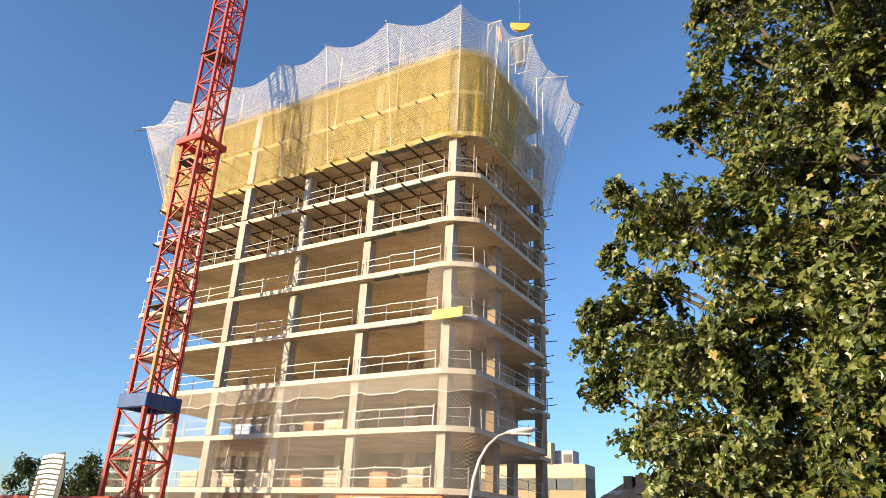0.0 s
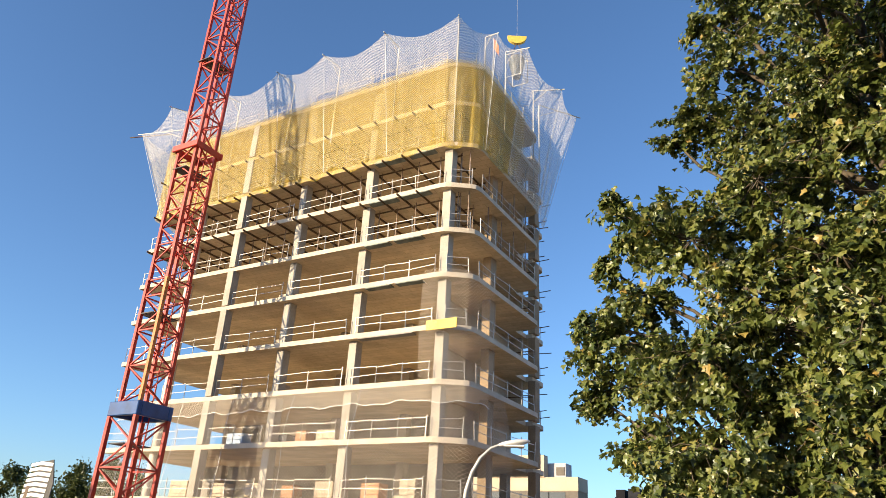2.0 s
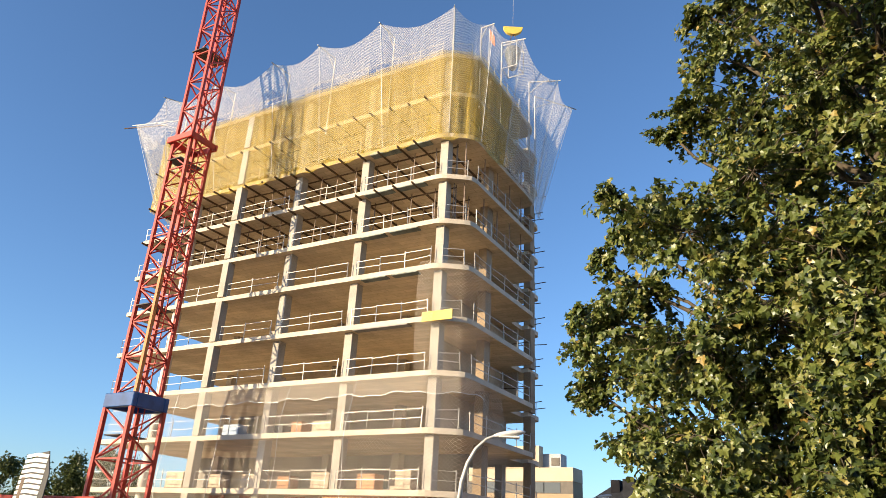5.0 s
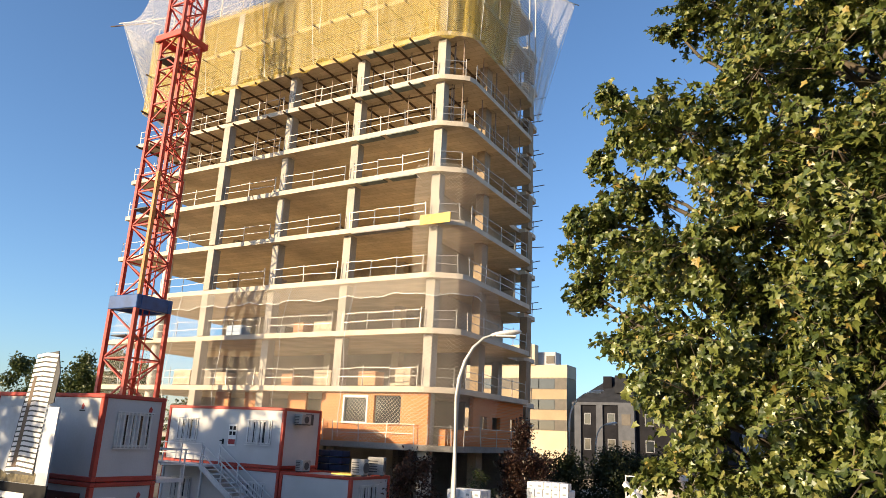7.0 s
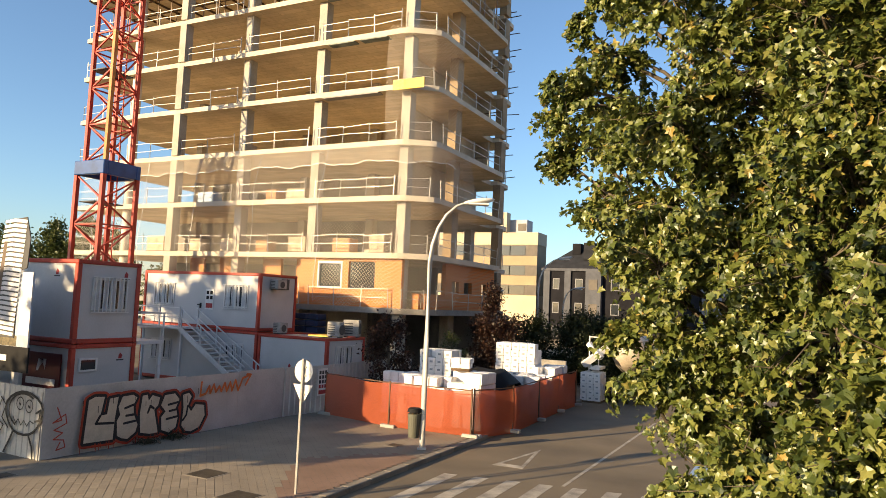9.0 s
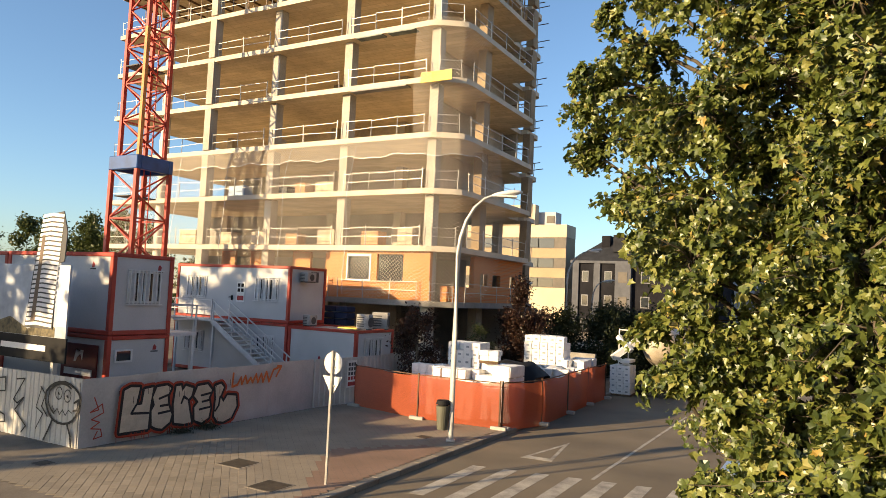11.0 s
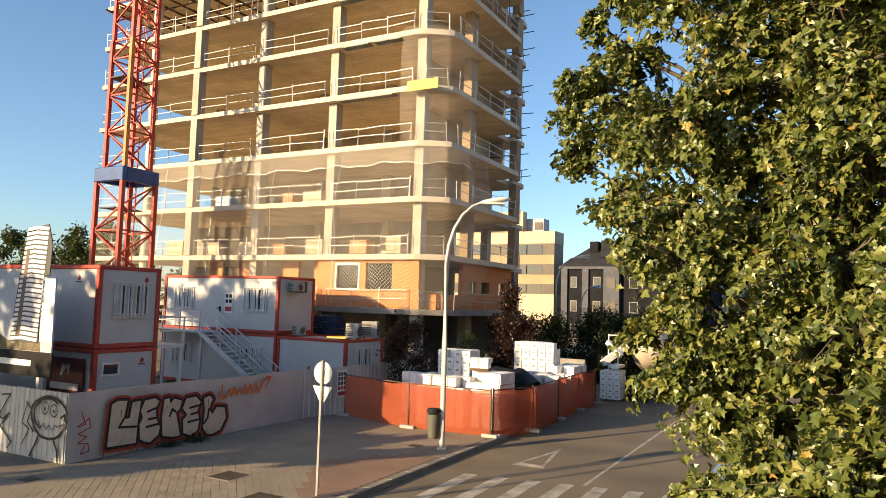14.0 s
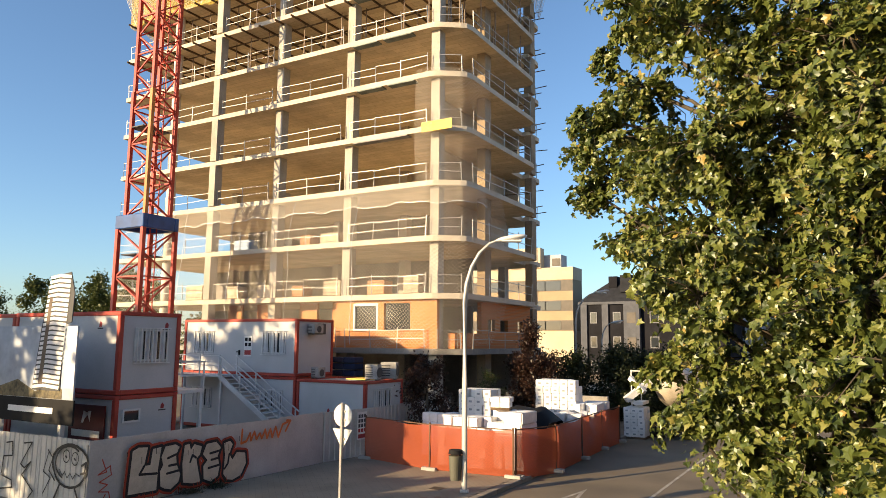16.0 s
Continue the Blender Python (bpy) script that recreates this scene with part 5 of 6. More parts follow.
def air_unit(x, y, z, w, d, h, ang, label):
    c = thing("air_conditioner", label, "air conditioner", pose(x, y, z, 0, 0, ang), "air conditioners")
    part("housing", bevelled((0, 0, 0.05), (w, d, h), 0.02), UNIT_GREY, c)
    for i in range(5):
        part("grille_slat", boxes(((w * 0.08, -0.012, h * (0.2 + 0.14 * i)), (w * 0.62, 0.002, h * (0.26 + 0.14 * i)))), GREY_DARK, c)
    bm = bmesh.new()
    bmesh.ops.create_cone(bm, cap_ends=True, segments=20, radius1=h * 0.32, radius2=h * 0.32, depth=0.02, matrix=pose(w + 0.006, d / 2, h / 2, 0, 90, 0))
    part("fan_guard", bm, GREY_DARK, c)
    for xx in (0.05, w - 0.15):
        part("foot", boxes(((xx, 0, 0), (xx + 0.1, d, 0.05))), GREY_DARK, c)
    return c


air_unit(-23.66, 27.75, 5.1, 0.5, 0.7, 0.52, 0, "small white air conditioner on the cabin end wall")
part("vent_panel", boxes(((-23.66, 28.6, 5.12), (-23.62, 29.2, 5.66))), GREY_DARK).matrix_basis = Matrix()
tagged(bpy.data.objects["vent_panel"], "dark vent panel in the cabin end wall", "vent")
air_unit(-23.2, 27.6, 2.92, 0.45, 0.6, 0.55, 0, "white air conditioner standing on the low cabin roof")
air_unit(-20.2, 28.0, 2.92, 0.75, 0.35, 0.75, 0, "grey air conditioner on the low cabin roof")
air_unit(-19.9, 28.9, 2.92, 0.8, 0.45, 0.85, 20, "white air conditioner at the low cabin roof edge")
planks = thing("plank_pile", "pile of yellow formwork planks on the cabin roof", "planks", pose(-21.3, 28.0, 2.92))
for i in range(5):
    part("plank", boxes(((0.02 * i, 0.22 * i, 0.0), (1.2 + 0.05 * i, 0.22 * i + 0.2, 0.06))), YELLOW_PLY, planks)
BLUE_CRATE = mat("blue_crate", (0.02, 0.04, 0.10), 0.6, var=0.2)
crates = thing("crate_stack", "stack of dark blue crates under the podium", "crates", pose(-25.6, 31.2, 0.0))
for i in range(3):
    for j in range(11):
        part("crate", bevelled((0.82 * i, 0, 0.36 * j), (0.82 * i + 0.78, 0.8, 0.36 * j + 0.3), 0.03), BLUE_CRATE, crates)

# stairs and landing before the cabins
st = thing("steel_stairs", "white steel outside stairs and landing of the cabins", "stairs")
part("landing", boxes(((-31.6, 25.7, 2.92), (-27.5, 26.98, 3.02))), WHITE_STEEL, st)
for i in range(13):
    x, z = -27.4 + 0.32 * i, 2.78 - 0.19 * i
    part("tread", boxes(((x, 25.8, z), (x + 0.3, 26.8, z + 0.04))), WHITE_STEEL, st)
for y in (25.76, 26.84):
    bar("stringer", (-27.6, y, 2.95), (-23.2, y, 0.3), 0.06, WHITE_STEEL, st, 0.24)
    for h in (0.55, 1.0):
        bar("handrail", (-27.6, y, 3.0 + h), (-23.2, y, 0.36 + h), 0.05, WHITE_STEEL, st)
    for k in range(4):
        x = -27.5 + 1.35 * k
        z = 2.9 - 0.6 * (x + 27.5)
        bar("baluster", (x, y, z), (x, y, z + 1.05), 0.05, WHITE_STEEL, st)
for h in (0.5, 1.0):
    bar("handrail", (-31.6, 25.72, 3.0 + h), (-27.6, 25.72, 3.0 + h), 0.05, WHITE_STEEL, st)
for x in (-31.6, -30.3, -29.0, -27.6):
    bar("baluster", (x, 25.72, 3.0), (x, 25.72, 4.05), 0.05, WHITE_STEEL, st)
    bar("landing_post", (x, 25.9, 0.0), (x, 25.9, 2.92), 0.1, WHITE_STEEL, st)
ld = thing("steel_landing", "white steel landing on a post beside the stacked cabin", "landing", pose(-24.2, 17.7, 0))
part("deck", boxes(((0, 0, 2.85), (3.2, 1.2, 2.97))), WHITE_STEEL, ld)
for x in (0.1, 3.1):
    bar("landing_post", (x, 1.1, 0), (x, 1.1, 2.85), 0.12, WHITE_STEEL, ld)
for h in (0.5, 1.0):
    bar("handrail", (0, 1.18, 2.97 + h), (3.2, 1.18, 2.97 + h), 0.05, WHITE_STEEL, ld)
    bar("handrail", (3.18, 0.1, 2.97 + h), (3.18, 1.18, 2.97 + h), 0.05, WHITE_STEEL, ld)
for x in (0.05, 1.6, 3.15):
    bar("baluster", (x, 1.18, 2.97), (x, 1.18, 4.0), 0.05, WHITE_STEEL, ld)
brd = thing("company_board", "dark red sign board with pale lettering bars on the cabin", "sign", pose(-23.2, 15.06, 1.25))
part("board", bevelled((0, -0.03, 0), (1.9, 0.03, 1.35), 0.01), DARK_RED, brd)
part("lettering_bar", boxes(((0.2, -0.036, 0.3), (1.7, -0.031, 0.52))), PALE, brd)
part("lettering_bar", boxes(((0.6, -0.036, 0.14), (1.5, -0.031, 0.2))), PALE, brd)
part("emblem", prism([(0.7, 0.75), (0.8, 0.75), (1.0, 1.1), (1.15, 0.8), (1.2, 1.15), (1.05, 1.15), (0.95, 1.0), (0.8, 1.15)], -0.002, 0.002), PALE, brd).matrix_basis = pose(0, -0.035, 0, 90, 0, 0)
for b in (brd,):
    bar("stay", (0.2, 0.03, 0.5), (0.2, 0.1, 0.5), 0.08, GALV, b)

# ---- billboard ----
PRINT_SKY = mat("billboard_print", (0.42, 0.46, 0.52), 0.6, var=0.2, scale=0.5, fine=3, bump=0.02)
bb_ = thing("billboard", "large housing billboard with a printed white tower", "billboard", pose(0, 13.2, 0))
part("panel", boxes(((-28.5, 0, 2.95), (-20.25, 0.05, 5.18))), PRINT_SKY, bb_, "grey-blue printed panel")
part("lower_band", boxes(((-28.5, -0.004, 2.2), (-20.2, 0.05, 2.95))), BLACK, bb_, "black band with pale lettering")
part("edge_strip", boxes(((-20.75, -0.008, 3.3), (-20.25, -0.0005, 5.18))), PALE, bb_)
part("lettering_bar", boxes(((-23.6, -0.014, 2.5), (-21.2, -0.005, 2.68))), PALE, bb_)
part("lettering_bar", boxes(((-25.6, -0.014, 2.5), (-24.1, -0.005, 2.72))), PALE, bb_)
TREE_PRINT = mat("printed_trees", (0.16, 0.13, 0.07), 0.6, var=0.4, scale=3, fine=12)
part("tree_print", prism([(-28.4, 2.96), (-20.8, 2.96), (-20.8, 3.25), (-21.3, 3.45), (-22.2, 3.15), (-23.2, 3.5), (-24.4, 3.2), (-26, 3.4), (-28.4, 3.2)], 0.004, 0.009), TREE_PRINT, bb_).matrix_basis = pose(0, 0, 0, 90, 0, 0)
part("tower_print", prism([(-22.35, 3.2), (-20.9, 3.2), (-20.95, 5.2), (-20.55, 5.3), (-20.5, 6.2), (-20.75, 6.85), (-21.2, 6.8), (-21.7, 6.4), (-22.05, 5.3)], 0.0005, 0.03), GREY_DARK, bb_, "cut-out picture of a tower").matrix_basis = pose(0, 0, 0, 90, 0, 0)
for i in range(24):
    z = 3.25 + 0.148 * i
    lean = 0.55 * i / 24
    part("balcony_print", prism([(-22.3 + lean, z), (-21.75 + lean * 0.9, z + 0.05), (-20.95 + lean * 0.45, z + 0.0), (-20.93 + lean * 0.45, z + 0.10), (-21.75 + lean * 0.9, z + 0.15), (-22.3 + lean, z + 0.095)], 0.034, 0.042), PALE, bb_).matrix_basis = pose(0, 0, 0, 90, 0, 0)
part("recess_print", prism([(-22.03, 3.4), (-21.82, 3.4), (-21.58, 6.1), (-21.73, 6.1)], 0.043, 0.047), mat("printed_shade", (0.16, 0.11, 0.075), 0.6, var=0.2), bb_, "printed shaded recess").matrix_basis = pose(0, 0, 0, 90, 0, 0)
for x in (-20.9, -24.5, -28.0):
    bar("stay_post", (x, 0.12, 0), (x, 0.12, 5.0), 0.14, GALV, bb_)

# ---- graffiti ----
SPRAY_BLACK = mat("spray_black", (0.015, 0.014, 0.015), 0.6, var=0.2)
SPRAY_RED = mat("spray_red", (0.42, 0.05, 0.02), 0.6, var=0.2)
SPRAY_CREAM = mat("spray_cream", (0.60, 0.50, 0.38), 0.6, var=0.12, scale=3)
SPRAY_ORANGE = mat("spray_orange", (0.70, 0.16, 0.03), 0.6, var=0.15)


def strokes(bm, line, w, h):
    """A line of paint with round ends, h above the wall, drawn in its plane."""
    for a, b in zip(line, line[1:]):
        a, b = Vector(a), Vector(b)
        d = (b - a).normalized() if (b - a).length else Vector((1, 0))
        n = Vector((-d.y, d.x)) * w
        bm.faces.new([bm.verts.new((*p, h)) for p in (a - n, b - n, b + n, a + n)])
        h += 0.00006
    for p in line:
        bm.faces.new([bm.verts.new((p[0] + w * math.cos(k * math.tau / 10), p[1] + w * math.sin(k * math.tau / 10), h)) for k in range(10)])
        h += 0.00006


LETTERS = [  # outline of each fat letter: u along the wall, v up
    [(0.02, 0.0), (0.10, 1.18), (0.30, 1.27), (0.62, 1.26), (0.52, 0.74), (0.74, 0.76), (0.80, 1.20), (1.10, 1.24), (1.02, 0.62), (1.00, 0.03)],
    [(1.14, 0.12), (1.10, 0.55), (1.20, 0.72), (1.12, 0.95), (1.25, 1.24), (1.62, 1.28), (1.78, 1.20), (1.66, 0.98), (1.70, 0.70), (1.86, 0.40), (1.80, 0.18), (1.52, 0.0), (1.30, 0.04)],
    [(1.98, 0.14), (1.92, 0.70), (1.98, 1.24), (2.16, 1.26), (2.22, 1.08), (2.36, 1.24), (2.66, 1.16), (2.60, 0.92), (2.46, 0.80), (2.66, 0.10), (2.36, 0.08)],
    [(2.80, 0.16), (2.76, 0.56), (2.92, 0.72), (2.72, 0.92), (2.86, 1.22), (3.26, 1.26), (3.46, 1.08), (3.34, 0.82), (3.44, 0.50), (3.38, 0.20), (3.10, 0.06)],
    [(3.62, 0.24), (3.66, 0.80), (3.60, 1.20), (3.86, 1.26), (3.98, 1.14), (3.84, 0.84), (4.00, 0.66), (4.18, 0.88), (4.56, 0.84), (4.62, 0.50), (4.40, 0.14), (4.04, 0.02), (3.78, 0.06)],
]
INNER = [
    [(0.52, 0.74), (0.38, 0.52), (0.98, 0.50)], [(1.36, 0.90), (1.70, 1.00)], [(1.70, 0.70), (1.42, 0.68)], [(1.36, 0.46), (1.84, 0.52)],
    [(2.22, 0.72), (2.30, 0.92), (2.44, 0.84)], [(3.02, 0.92), (3.40, 0.98)], [(3.36, 0.76), (3.08, 0.72)], [(2.98, 0.48), (3.42, 0.54)], [(3.66, 0.40), (3.80, 0.56), (3.84, 0.84)],
]
TILT = math.atan(0.03125)
gr = thing("graffiti", "large bubble-letter graffiti, cream with black and red outline", "graffiti", Matrix.Translation((FX + 0.145, 13.55, 0.40)) @ Matrix.Rotation(-TILT, 4, "Z") @ Matrix(((0, 0, 1, 0), (1, 0, 0, 0), (0, 1, 0, 0), (0, 0, 0, 1))))
for i, L in enumerate(LETTERS):
    for nm, w, h, m in (("red_outline", 0.155, 0.0, SPRAY_RED), ("black_outline", 0.085, 0.004, SPRAY_BLACK)):
        bm = bmesh.new()
        strokes(bm, [(0.96 * u, 1.02 * v - 0.05 * u) for u, v in L + L[:1]], w, h + 0.0001 * i)
        part(nm, bm, m, gr)
    bm = bmesh.new()
    bm.faces.new([bm.verts.new((0.96 * u, 1.02 * v - 0.05 * u, 0.0075)) for u, v in L])
    bmesh.ops.triangulate(bm, faces=bm.faces[:])
    part("fill", bm, SPRAY_CREAM, gr)
for L in INNER:
    bm = bmesh.new()
    strokes(bm, [(0.96 * u, 1.02 * v - 0.05 * u) for u, v in L], 0.036, 0.009)
    part("inner_line", bm, SPRAY_BLACK, gr)
rs = random.Random(9)
for i in range(34):
    u, v = rs.uniform(-0.1, 4.5), rs.choice((-0.06, -0.02, 1.0, 1.2))
    bm = bmesh.new()
    strokes(bm, [(u, v), (u + 0.01, v - 0.12 - rs.uniform(0, 0.16))], 0.009, 0.0098)
    part("drip", bm, SPRAY_RED if v < 0 else SPRAY_BLACK, gr)
fence_mat = gr.matrix_basis
tag = thing("graffiti", "orange scrawled graffiti tag on the fence", "graffiti", Matrix.Translation((FX + 0.30, 17.75, 1.3)) @ fence_mat.to_3x3().to_4x4())
bm = bmesh.new()
strokes(bm, [(0.0, 0.5), (-0.03, 0.05), (0.2, 0.1), (0.35, 0.35), (0.4, 0.1), (0.55, 0.38), (0.65, 0.12), (0.8, 0.3), (0.9, 0.12), (1.05, 0.4), (1.15, 0.1), (1.3, 0.4), (1.4, 0.1), (1.55, 0.45), (1.7, 0.08), (1.9, 0.5), (2.3, 0.6), (2.05, 0.25), (2.3, 0.6), (2.1, 0.62)], 0.04, 0.0)
part("scrawl", bm, SPRAY_ORANGE, tag)
tag = thing("graffiti", "thin dark red graffiti scrawl on the fence", "graffiti", Matrix.Translation((FX + 0.15, 12.55, 0.3)) @ fence_mat.to_3x3().to_4x4())
bm = bmesh.new()
strokes(bm, [(0.15, 1.2), (0.3, 0.85), (0.05, 0.8), (0.4, 1.0), (0.45, 0.75), (0.1, 0.6), (0.35, 0.5), (0.1, 0.35), (0.4, 0.3), (0.45, 0.1), (0.2, 0.05), (0.3, 0.25)], 0.016, 0.0)
part("scrawl", bm, SPRAY_RED, tag)
blk = thing("graffiti", "black outlined graffiti loops on the ribbed fence", "graffiti", pose(-22.6, 12.4 - 0.05, 0.15, 90, 0, 0))
ring = [0.3 * k for k in range(22)]
bm = bmesh.new()
strokes(bm, [(3.75 + 0.80 * math.cos(a) * (1 + 0.07 * math.sin(3 * a)), 1.15 + 0.58 * math.sin(a)) for a in ring], 0.034, 0.0)
part("scrawl", bm, SPRAY_BLACK, blk)
bm = bmesh.new()
strokes(bm, [(3.72 + 0.62 * math.cos(a), 1.22 + 0.46 * math.sin(a)) for a in ring[3:15]], 0.03, 0.006)
part("scrawl", bm, SPRAY_BLACK, blk)
for ex, ey in ((3.58, 1.40), (3.98, 1.36)):
    bm = bmesh.new()
    strokes(bm, [(ex + 0.15 * math.cos(a), ey + 0.17 * math.sin(a)) for a in ring], 0.015, 0.010)
    part("scrawl", bm, SPRAY_BLACK, blk)
    bm = bmesh.new()
    strokes(bm, [(ex - 0.02, ey), (ex + 0.02, ey - 0.03)], 0.03, 0.014)
    part("scrawl", bm, SPRAY_BLACK, blk)
bm = bmesh.new()
strokes(bm, [(3.32, 1.02), (3.45, 0.86), (3.55, 0.98), (3.68, 0.82), (3.80, 0.96), (3.94, 0.82), (4.06, 0.98), (4.22, 0.92)], 0.014, 0.012)
part("scrawl", bm, SPRAY_BLACK, blk)
bm = bmesh.new()
strokes(bm, [(4.30, 1.20), (4.48, 1.30), (4.44, 1.02), (4.28, 0.98)], 0.03, 0.013)
part("scrawl", bm, SPRAY_BLACK, blk)
bm = bmesh.new()
strokes(bm, [(3.36, 0.62), (3.22, 0.35), (3.02, 0.03)], 0.035, 0.015)
part("scrawl", bm, SPRAY_BLACK, blk)
bm = bmesh.new()
strokes(bm, [(4.05, 0.58), (4.22, 0.30), (4.28, 0.0)], 0.035, 0.015)
part("scrawl", bm, SPRAY_BLACK, blk)
bm = bmesh.new()
strokes(bm, [(3.1, 0.7), (2.8, 0.95), (2.95, 1.3), (2.7, 1.5)], 0.022, 0.0)
part("scrawl", bm, SPRAY_BLACK, blk)
bm = bmesh.new()
strokes(bm, [(2.6, 0.3), (2.9, 0.75), (2.55, 0.9), (2.75, 1.45)], 0.018, 0.005)
part("scrawl", bm, SPRAY_BLACK, blk)
bm = bmesh.new()
strokes(bm, [(0.6, 1.55), (0.9, 1.6), (0.95, 1.2), (0.5, 1.15), (0.45, 0.6), (1.0, 0.5), (1.05, 0.3), (0.4, 0.2)], 0.022, 0.0)
part("scrawl", bm, SPRAY_BLACK, blk)
bm = bmesh.new()
strokes(bm, [(1.5, 1.6), (1.9, 1.65), (1.4, 1.0), (1.6, 0.9), (1.9, 1.1), (1.5, 0.7), (2.1, 0.3), (1.9, 0.1)], 0.022, 0.0)
part("scrawl", bm, SPRAY_BLACK, blk)
gp = thing("notice_board", "white safety notice board with small dark symbols on the gate", "notice", Matrix.Translation((FX + 0.68, 23.7, 0.8)) @ fence_mat.to_3x3().to_4x4())
part("board", boxes(((0, 0, 0), (0.62, 1.1, 0.02))), PALE, gp)
for i in range(3):
    for j in range(4):
        part("symbol", boxes(((0.06 + 0.18 * i, 0.3 + 0.19 * j, 0.0205), (0.19 + 0.18 * i, 0.44 + 0.19 * j, 0.024))), GREY_DARK if j else LOGO_RED, gp)
part("band", boxes(((0.06, 0.06, 0.0205), (0.56, 0.22, 0.024))), LOGO_RED, gp)
# Two clumps of tiny dark leaves stand in for a dark stain here.
weeds = shrub("leaf_clump", FX + 0.33, 15.6, 0.3, 1.0, 1600, DARK_LEAF, "fine dark leaves standing in for a stain along the fence foot", 0.04, 91, "weeds", 0.02)
shrub("leaf_clump", FX + 0.36, 16.6, 0.3, 1.0, 1600, DARK_LEAF, "fine dark leaves standing in for a stain along the fence foot", 0.04, 92, "weeds", 0.02)
shrub("leaf_clump", -22.8, 12.1, 0.6, 1.2, 600, PLUM_LEAF, "dry brown weeds before the ribbed fence", 0.07, 93, "weeds", 0.02)
sb = part("blue_box", bevelled((-34.6, FY + 0.6, LEVEL[3]), (-33.2, FY + 1.4, LEVEL[3] + 0.75), 0.04), mat("pale_blue_plastic", (0.35, 0.45, 0.58), 0.5, var=0.1))
tagged(sb, "pale blue plastic water tank on the open floor", "tank")

# ---- far buildings ----
CREAM_WALL = mat("cream_render", (0.52, 0.43, 0.31), 0.85, var=0.08, scale=0.3, fine=8)
TAN = mat("tan_cladding", (0.34, 0.255, 0.16), 0.8, var=0.1, scale=0.3, fine=8)
DARK_BAND = mat("dark_window_band", (0.10, 0.085, 0.07), 0.6, var=0.15)
# Apartment brick, slate and trim darkened: its shade is put into these colours.
SHADED_BRICK = mat("shaded_brick", (0.020, 0.020, 0.024), 0.95, var=0.25, scale=0.5, fine=12, spec=0.05)
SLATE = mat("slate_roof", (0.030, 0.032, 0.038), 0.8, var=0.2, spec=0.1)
STONE_TRIM = mat("shaded_stone_trim", (0.10, 0.105, 0.12), 0.9, var=0.12, spec=0.1)
PALE_TRIM = mat("pale_window_trim", (0.20, 0.205, 0.22), 0.8, var=0.1)
GREY_WALL = mat("pale_grey_render", (0.42, 0.43, 0.45), 0.85, var=0.1, scale=0.4, fine=8)
off = thing("office_building", "cream office block with dark ribbon windows", "building", pose(0, 112.8, -2.9) @ Matrix.Scale(1.6, 4))
part("wall", boxes(((-52, 0, 0), (-24.4, 3, 12.7))), TAN, off, "tan wall")
part("wall", boxes(((-52, -0.04, 0), (-24.36, 2.9, 6.0))), CREAM_WALL, off, "cream base wall")
part("parapet", boxes(((-52, -0.06, 11.4), (-24.34, 2.9, 12.72))), CREAM_WALL, off, "cream parapet")
part("penthouse", boxes(((-40, 1, 12.7), (-26.0, 2.8, 14.2))), GREY_WALL, off, "grey roof storey")
part("stair_tower", boxes(((-34, -0.2, 12.7), (-27.9, 0.9, 14.9))), CREAM_WALL, off)
part("roof_window", boxes(((-27.0, 0.93, 13.0), (-25.9 - 0.2, 0.99, 13.8))), DARK_BAND, off)
for z0, z1 in ((10.2, 11.35), (8.1, 9.2), (6.05, 7.1)):
    part("ribbon", boxes(((-52, -0.03, z0), (-24.37, 0.1, z1))), DARK_BAND, off, "dark ribbon between floors")
    for k in range(6):
        x = -29.6 - 4.2 * k if k else -28.3
        part("window", boxes(((x - 1.2, -0.06, z0 + 0.08), (x + 0.9, 0.0, z1 - 0.08))), GLASS, off)
    part("window", boxes(((-26.6 - 0.9, -0.06, z0 + 0.06), (-26.6 + 0.9, 0.0, z1 - 0.1))), GLASS, off)
apt = thing("apartment_building", "brick apartment house with a slate mansard roof, darkened to look shaded", "building", pose(-35.5, 106.4, -1.5) @ Matrix.Scale(1.32, 4))
part("wall", boxes(((0, 0, 0), (16, 14, 9.2))), SHADED_BRICK, apt)
bm = prism([(-0.3, -0.3), (16.3, -0.3), (16.3, 14.3), (-0.3, 14.3)], 9.2, 9.5)
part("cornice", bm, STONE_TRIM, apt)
bm = bmesh.new()
lo = [bm.verts.new(p) for p in ((-0.3, -0.3, 9.5), (16.3, -0.3, 9.5), (16.3, 14.3, 9.5), (-0.3, 14.3, 9.5))]
hi = [bm.verts.new(p) for p in ((2.6, 2.5, 11.9), (14, 2.5, 12.4), (14, 12, 12.4), (2.6, 12, 11.9))]
for i in range(4):
    bm.faces.new((lo[i], lo[(i + 1) % 4], hi[(i + 1) % 4], hi[i]))
bm.faces.new(hi)
part("roof", bm, SLATE, apt, "slate mansard roof, shade put into its tone")
for x in (0.0, 2.55):
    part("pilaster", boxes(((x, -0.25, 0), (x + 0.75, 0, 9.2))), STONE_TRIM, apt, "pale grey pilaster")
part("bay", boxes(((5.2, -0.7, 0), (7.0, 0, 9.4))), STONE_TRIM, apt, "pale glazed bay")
for k in range(3):
    z = 1.4 + 2.8 * k
    for x, w in ((1.1, 0.8), (3.8, 0.9), (8.0, 1.0), (10.5, 1.0)):
        win = part("window", boxes(((x, -0.08, z), (x + w, 0.0, z + 1.3))), PALE_TRIM, apt, "pale window frame")
        part("pane", boxes(((x + 0.1, -0.1, z + 0.1), (x + w - 0.1, -0.02, z + 1.2))), GLASS, win)
    win = part("window", boxes(((5.6, -0.75, z), (6.6, -0.68, z + 1.2))), DARK_BAND, apt)
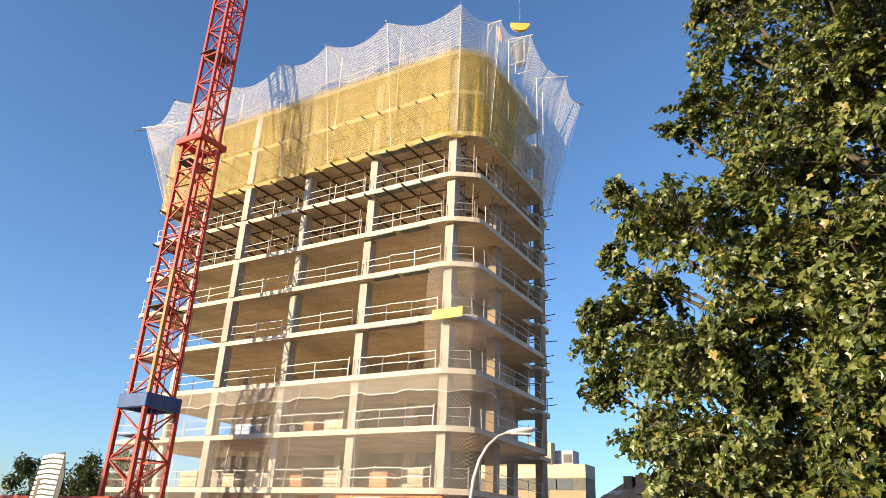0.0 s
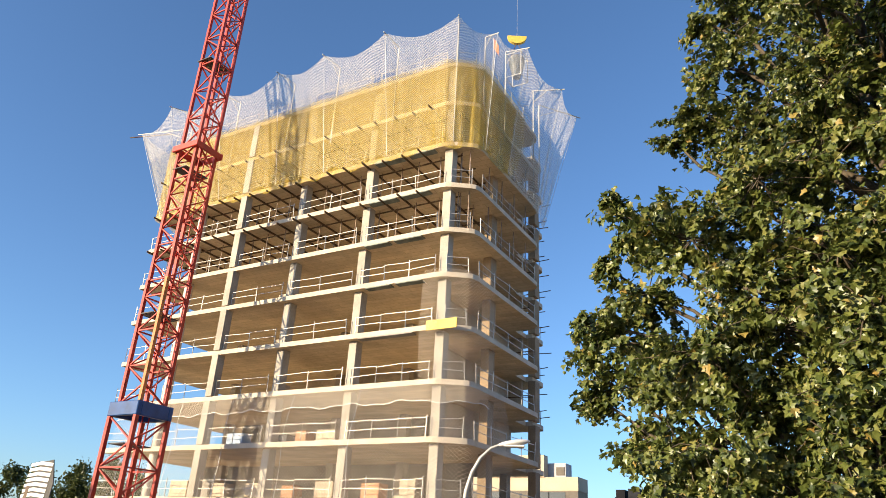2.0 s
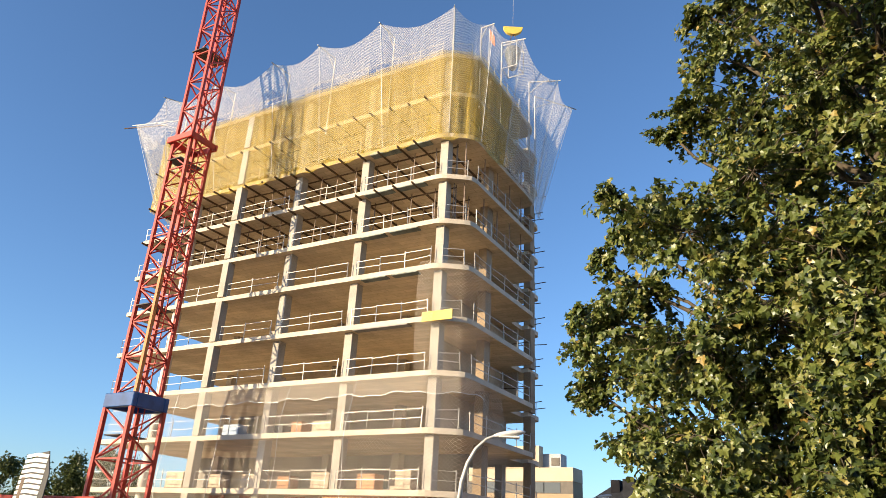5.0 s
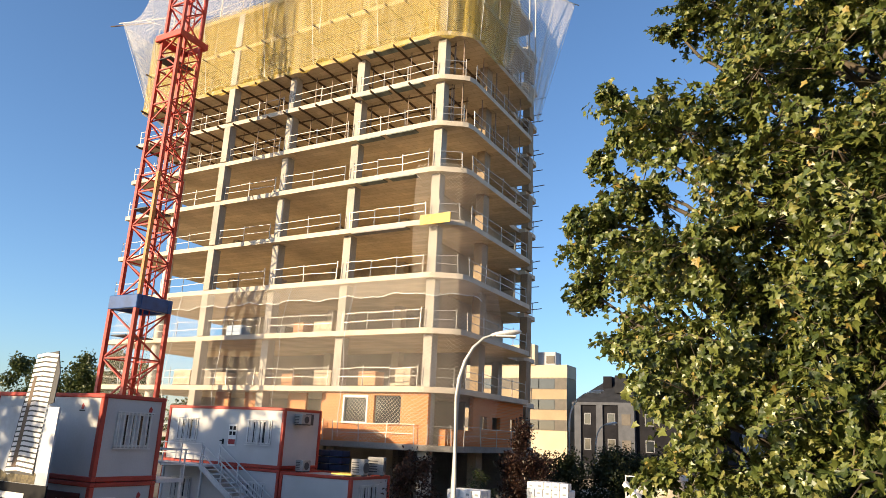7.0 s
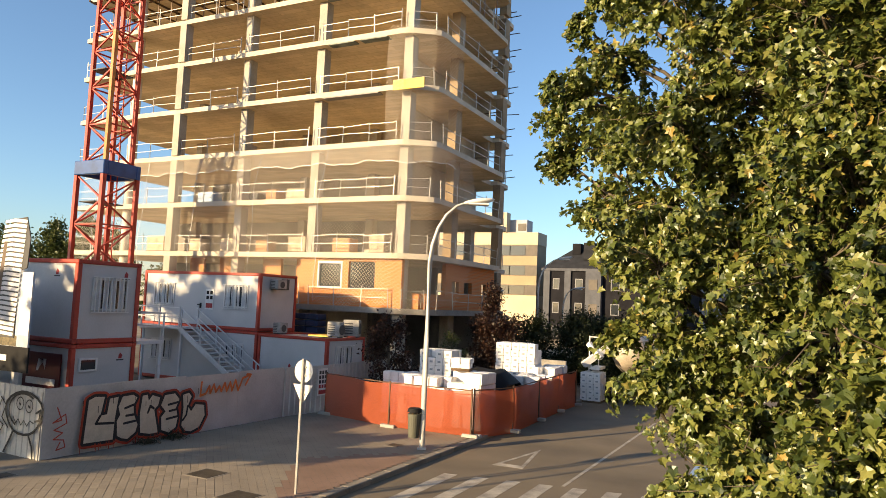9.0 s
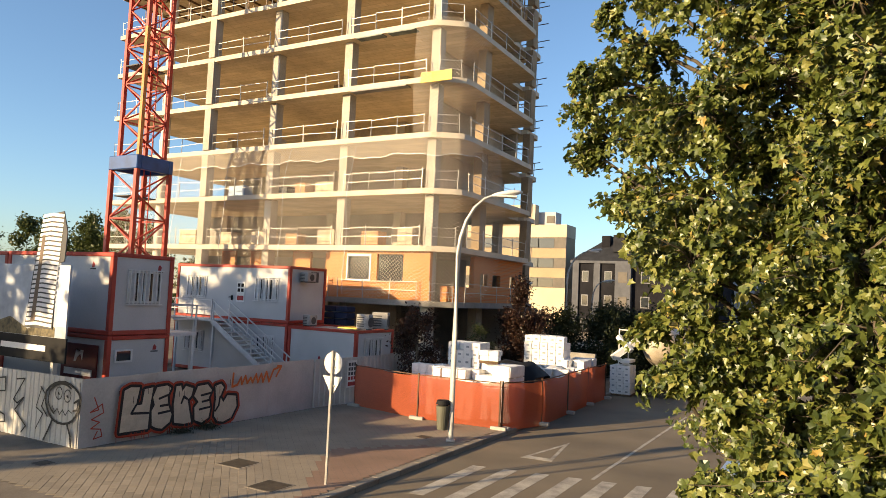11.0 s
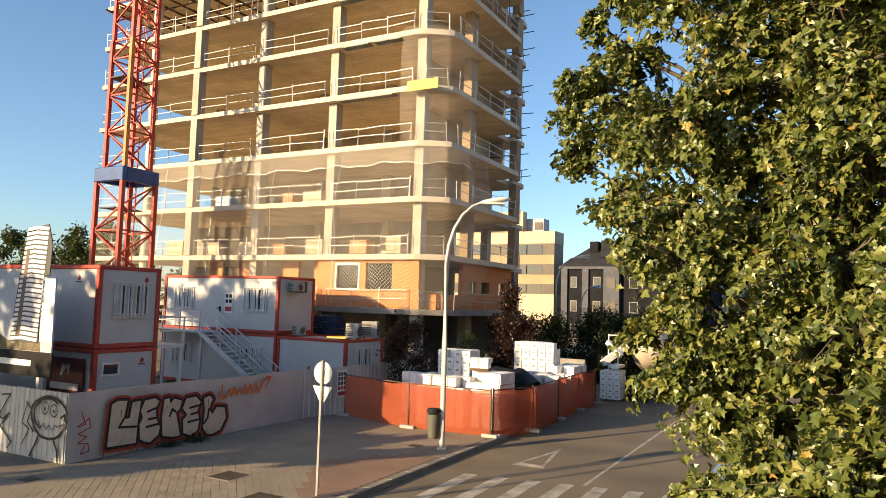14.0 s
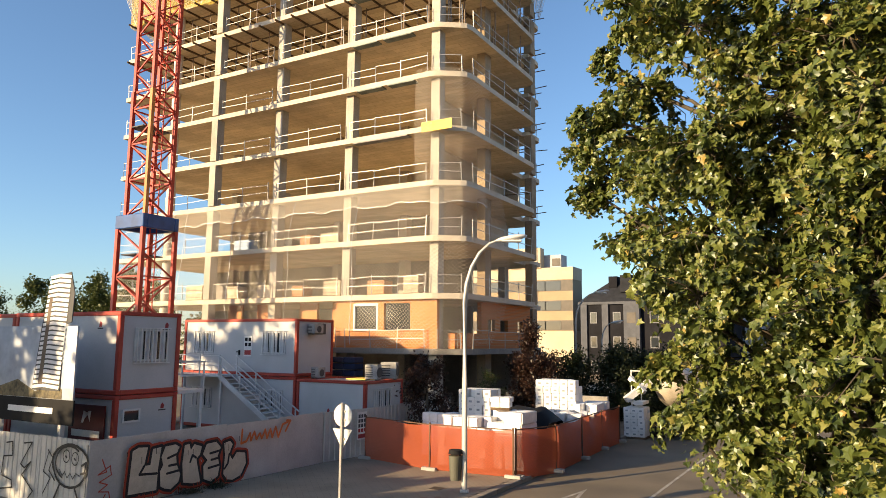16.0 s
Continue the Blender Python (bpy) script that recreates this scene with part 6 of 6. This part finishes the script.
for x in (4.6, 6.6, 8.6):
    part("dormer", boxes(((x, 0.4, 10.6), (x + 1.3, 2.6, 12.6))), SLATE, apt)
part("chimney", boxes(((2.9, 1.6, 10.5), (3.9, 3.0, 12.6))), SHADED_BRICK, apt)
for i, (x, y, w, h, m) in enumerate(((-23.5, 128.0, 6.0, 9.5, CREAM_WALL), (-16.5, 132, 12.0, 12.0, GREY_WALL), (-47.0, 150, 9.0, 14.0, BRICK), (-2.0, 140, 18, 14, CREAM_WALL))):
    fb = thing("far_house", "distant rendered house along the street", "building", pose(x, y, 0), "far houses")
    part("wall", boxes(((0, 0, 0), (w, 10, h))), m, fb)
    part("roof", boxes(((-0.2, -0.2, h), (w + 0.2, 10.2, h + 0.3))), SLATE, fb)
    for k in range(int(h // 2.9)):
        for j in range(int(w // 2.2)):
            part("window", boxes(((0.6 + 2.2 * j, -0.05, 1.2 + 2.8 * k), (1.7 + 2.2 * j, 0.0, 2.5 + 2.8 * k))), GLASS, fb)

# ---- the other side of the street: houses added for bounce light ----
BOUNCE_BRICK = mat("tan_street_brick", (0.50, 0.35, 0.22), 0.9, var=0.15, scale=0.4, fine=10)
# Unseen wall, added only to cut sky light and deepen the shade.
ws = part("sky_blocker", boxes(((-1.0, -8.0, -0.1), (27.0, -2.5, 21.0))), GREY_WALL)
tagged(ws, "unseen plain grey wall added behind the viewpoint to block sky light", "wall", kind="structure")
# Added houses act as reflectors: warm bounce light, less blue sky.
for i, (x, y, L, h) in enumerate(((17, -12, 26, 17), (18, 16, 30, 16), (19, 48, 34, 18))):
    fb = thing("reflector_house", "added tan brick house across the street, bouncing warm light", "building", pose(x, y, 0), "street houses")
    part("wall", boxes(((0, 0, -0.1), (12, L, h))), BOUNCE_BRICK, fb)
    part("roof", boxes(((-0.3, -0.3, h), (12.3, L + 0.3, h + 0.35))), SLATE, fb)
    for k in range(5):
        for j in range(int(L // 3)):
            part("window", boxes(((-0.06, 0.9 + 3 * j, 1.3 + 3.1 * k), (0.0, 2.2 + 3 * j, 2.7 + 3.1 * k))), GLASS, fb)

# ---- paving stones ----
IRON = mat("cast_iron", (0.09, 0.075, 0.055), 0.7, 0.4, var=0.25, scale=4, fine=40)
tile_me = to_mesh("paving_stone", bevelled((-0.097, -0.197, -0.05), (0.097, 0.197, 0.012), 0.005), PAVER)
count = 0
rest, redf = bmesh.new(), bmesh.new()
for i in range(-90, 90):
    for j in range(-60, 60):
        u, v = 0.2 * i, 0.4 * j + (0.2 if i % 2 else 0)
        x, y = -14 + (u - v) * 0.7071, 15.6 + (u + v) * 0.7071
        if not (-17.85 < x < KX - 0.42 and 9.5 < y < 23.8):
            continue
        red = x > -10.8 - (y - 13.2) * 0.58 and y < min(19.0, 16.8 + (x + 12.9) * 1.17)
        m = pose(x, y, 0.118 + 0.0015 * math.sin(i * 3 + j), 0, 0, 45)
        if not red and count < 290 and abs(x + 13.5) < 2.6 and y < 15.5:
            piece("paving_stone", tile_me, m, pave)
            count += 1
            continue
        to = redf if red else rest
        to.faces.new([to.verts.new(m @ Vector(p)) for p in ((-0.097, -0.197, 0.012), (0.097, -0.197, 0.012), (0.097, 0.197, 0.012), (-0.097, 0.197, 0.012))])
tagged(part("paving_field", rest, PAVER, pave), kind="stuff")
tagged(part("red_paving", redf, PAVER_RED, pave, "small reddish paving stones at the crossing"), kind="stuff")
for x, y, s, ang in ((-13.6, 13.95, 0.42, 0), (-11.5, 12.85, 0.42, 0), (-17.3, 10.95, 0.25, 0), (-11.6, 20.15, 0.25, 0)):
    mh = thing("manhole_cover", "square cast iron manhole cover in the pavement", "manhole cover", pose(x, y, 0.13, 0, 0, ang), "manhole covers")
    part("frame", boxes(((-s, -s, 0), (s, s, 0.006))), KERB, mh)
    part("cover", bevelled((-s + 0.05, -s + 0.05, 0.0), (s - 0.05, s - 0.05, 0.012), 0.004), IRON, mh)
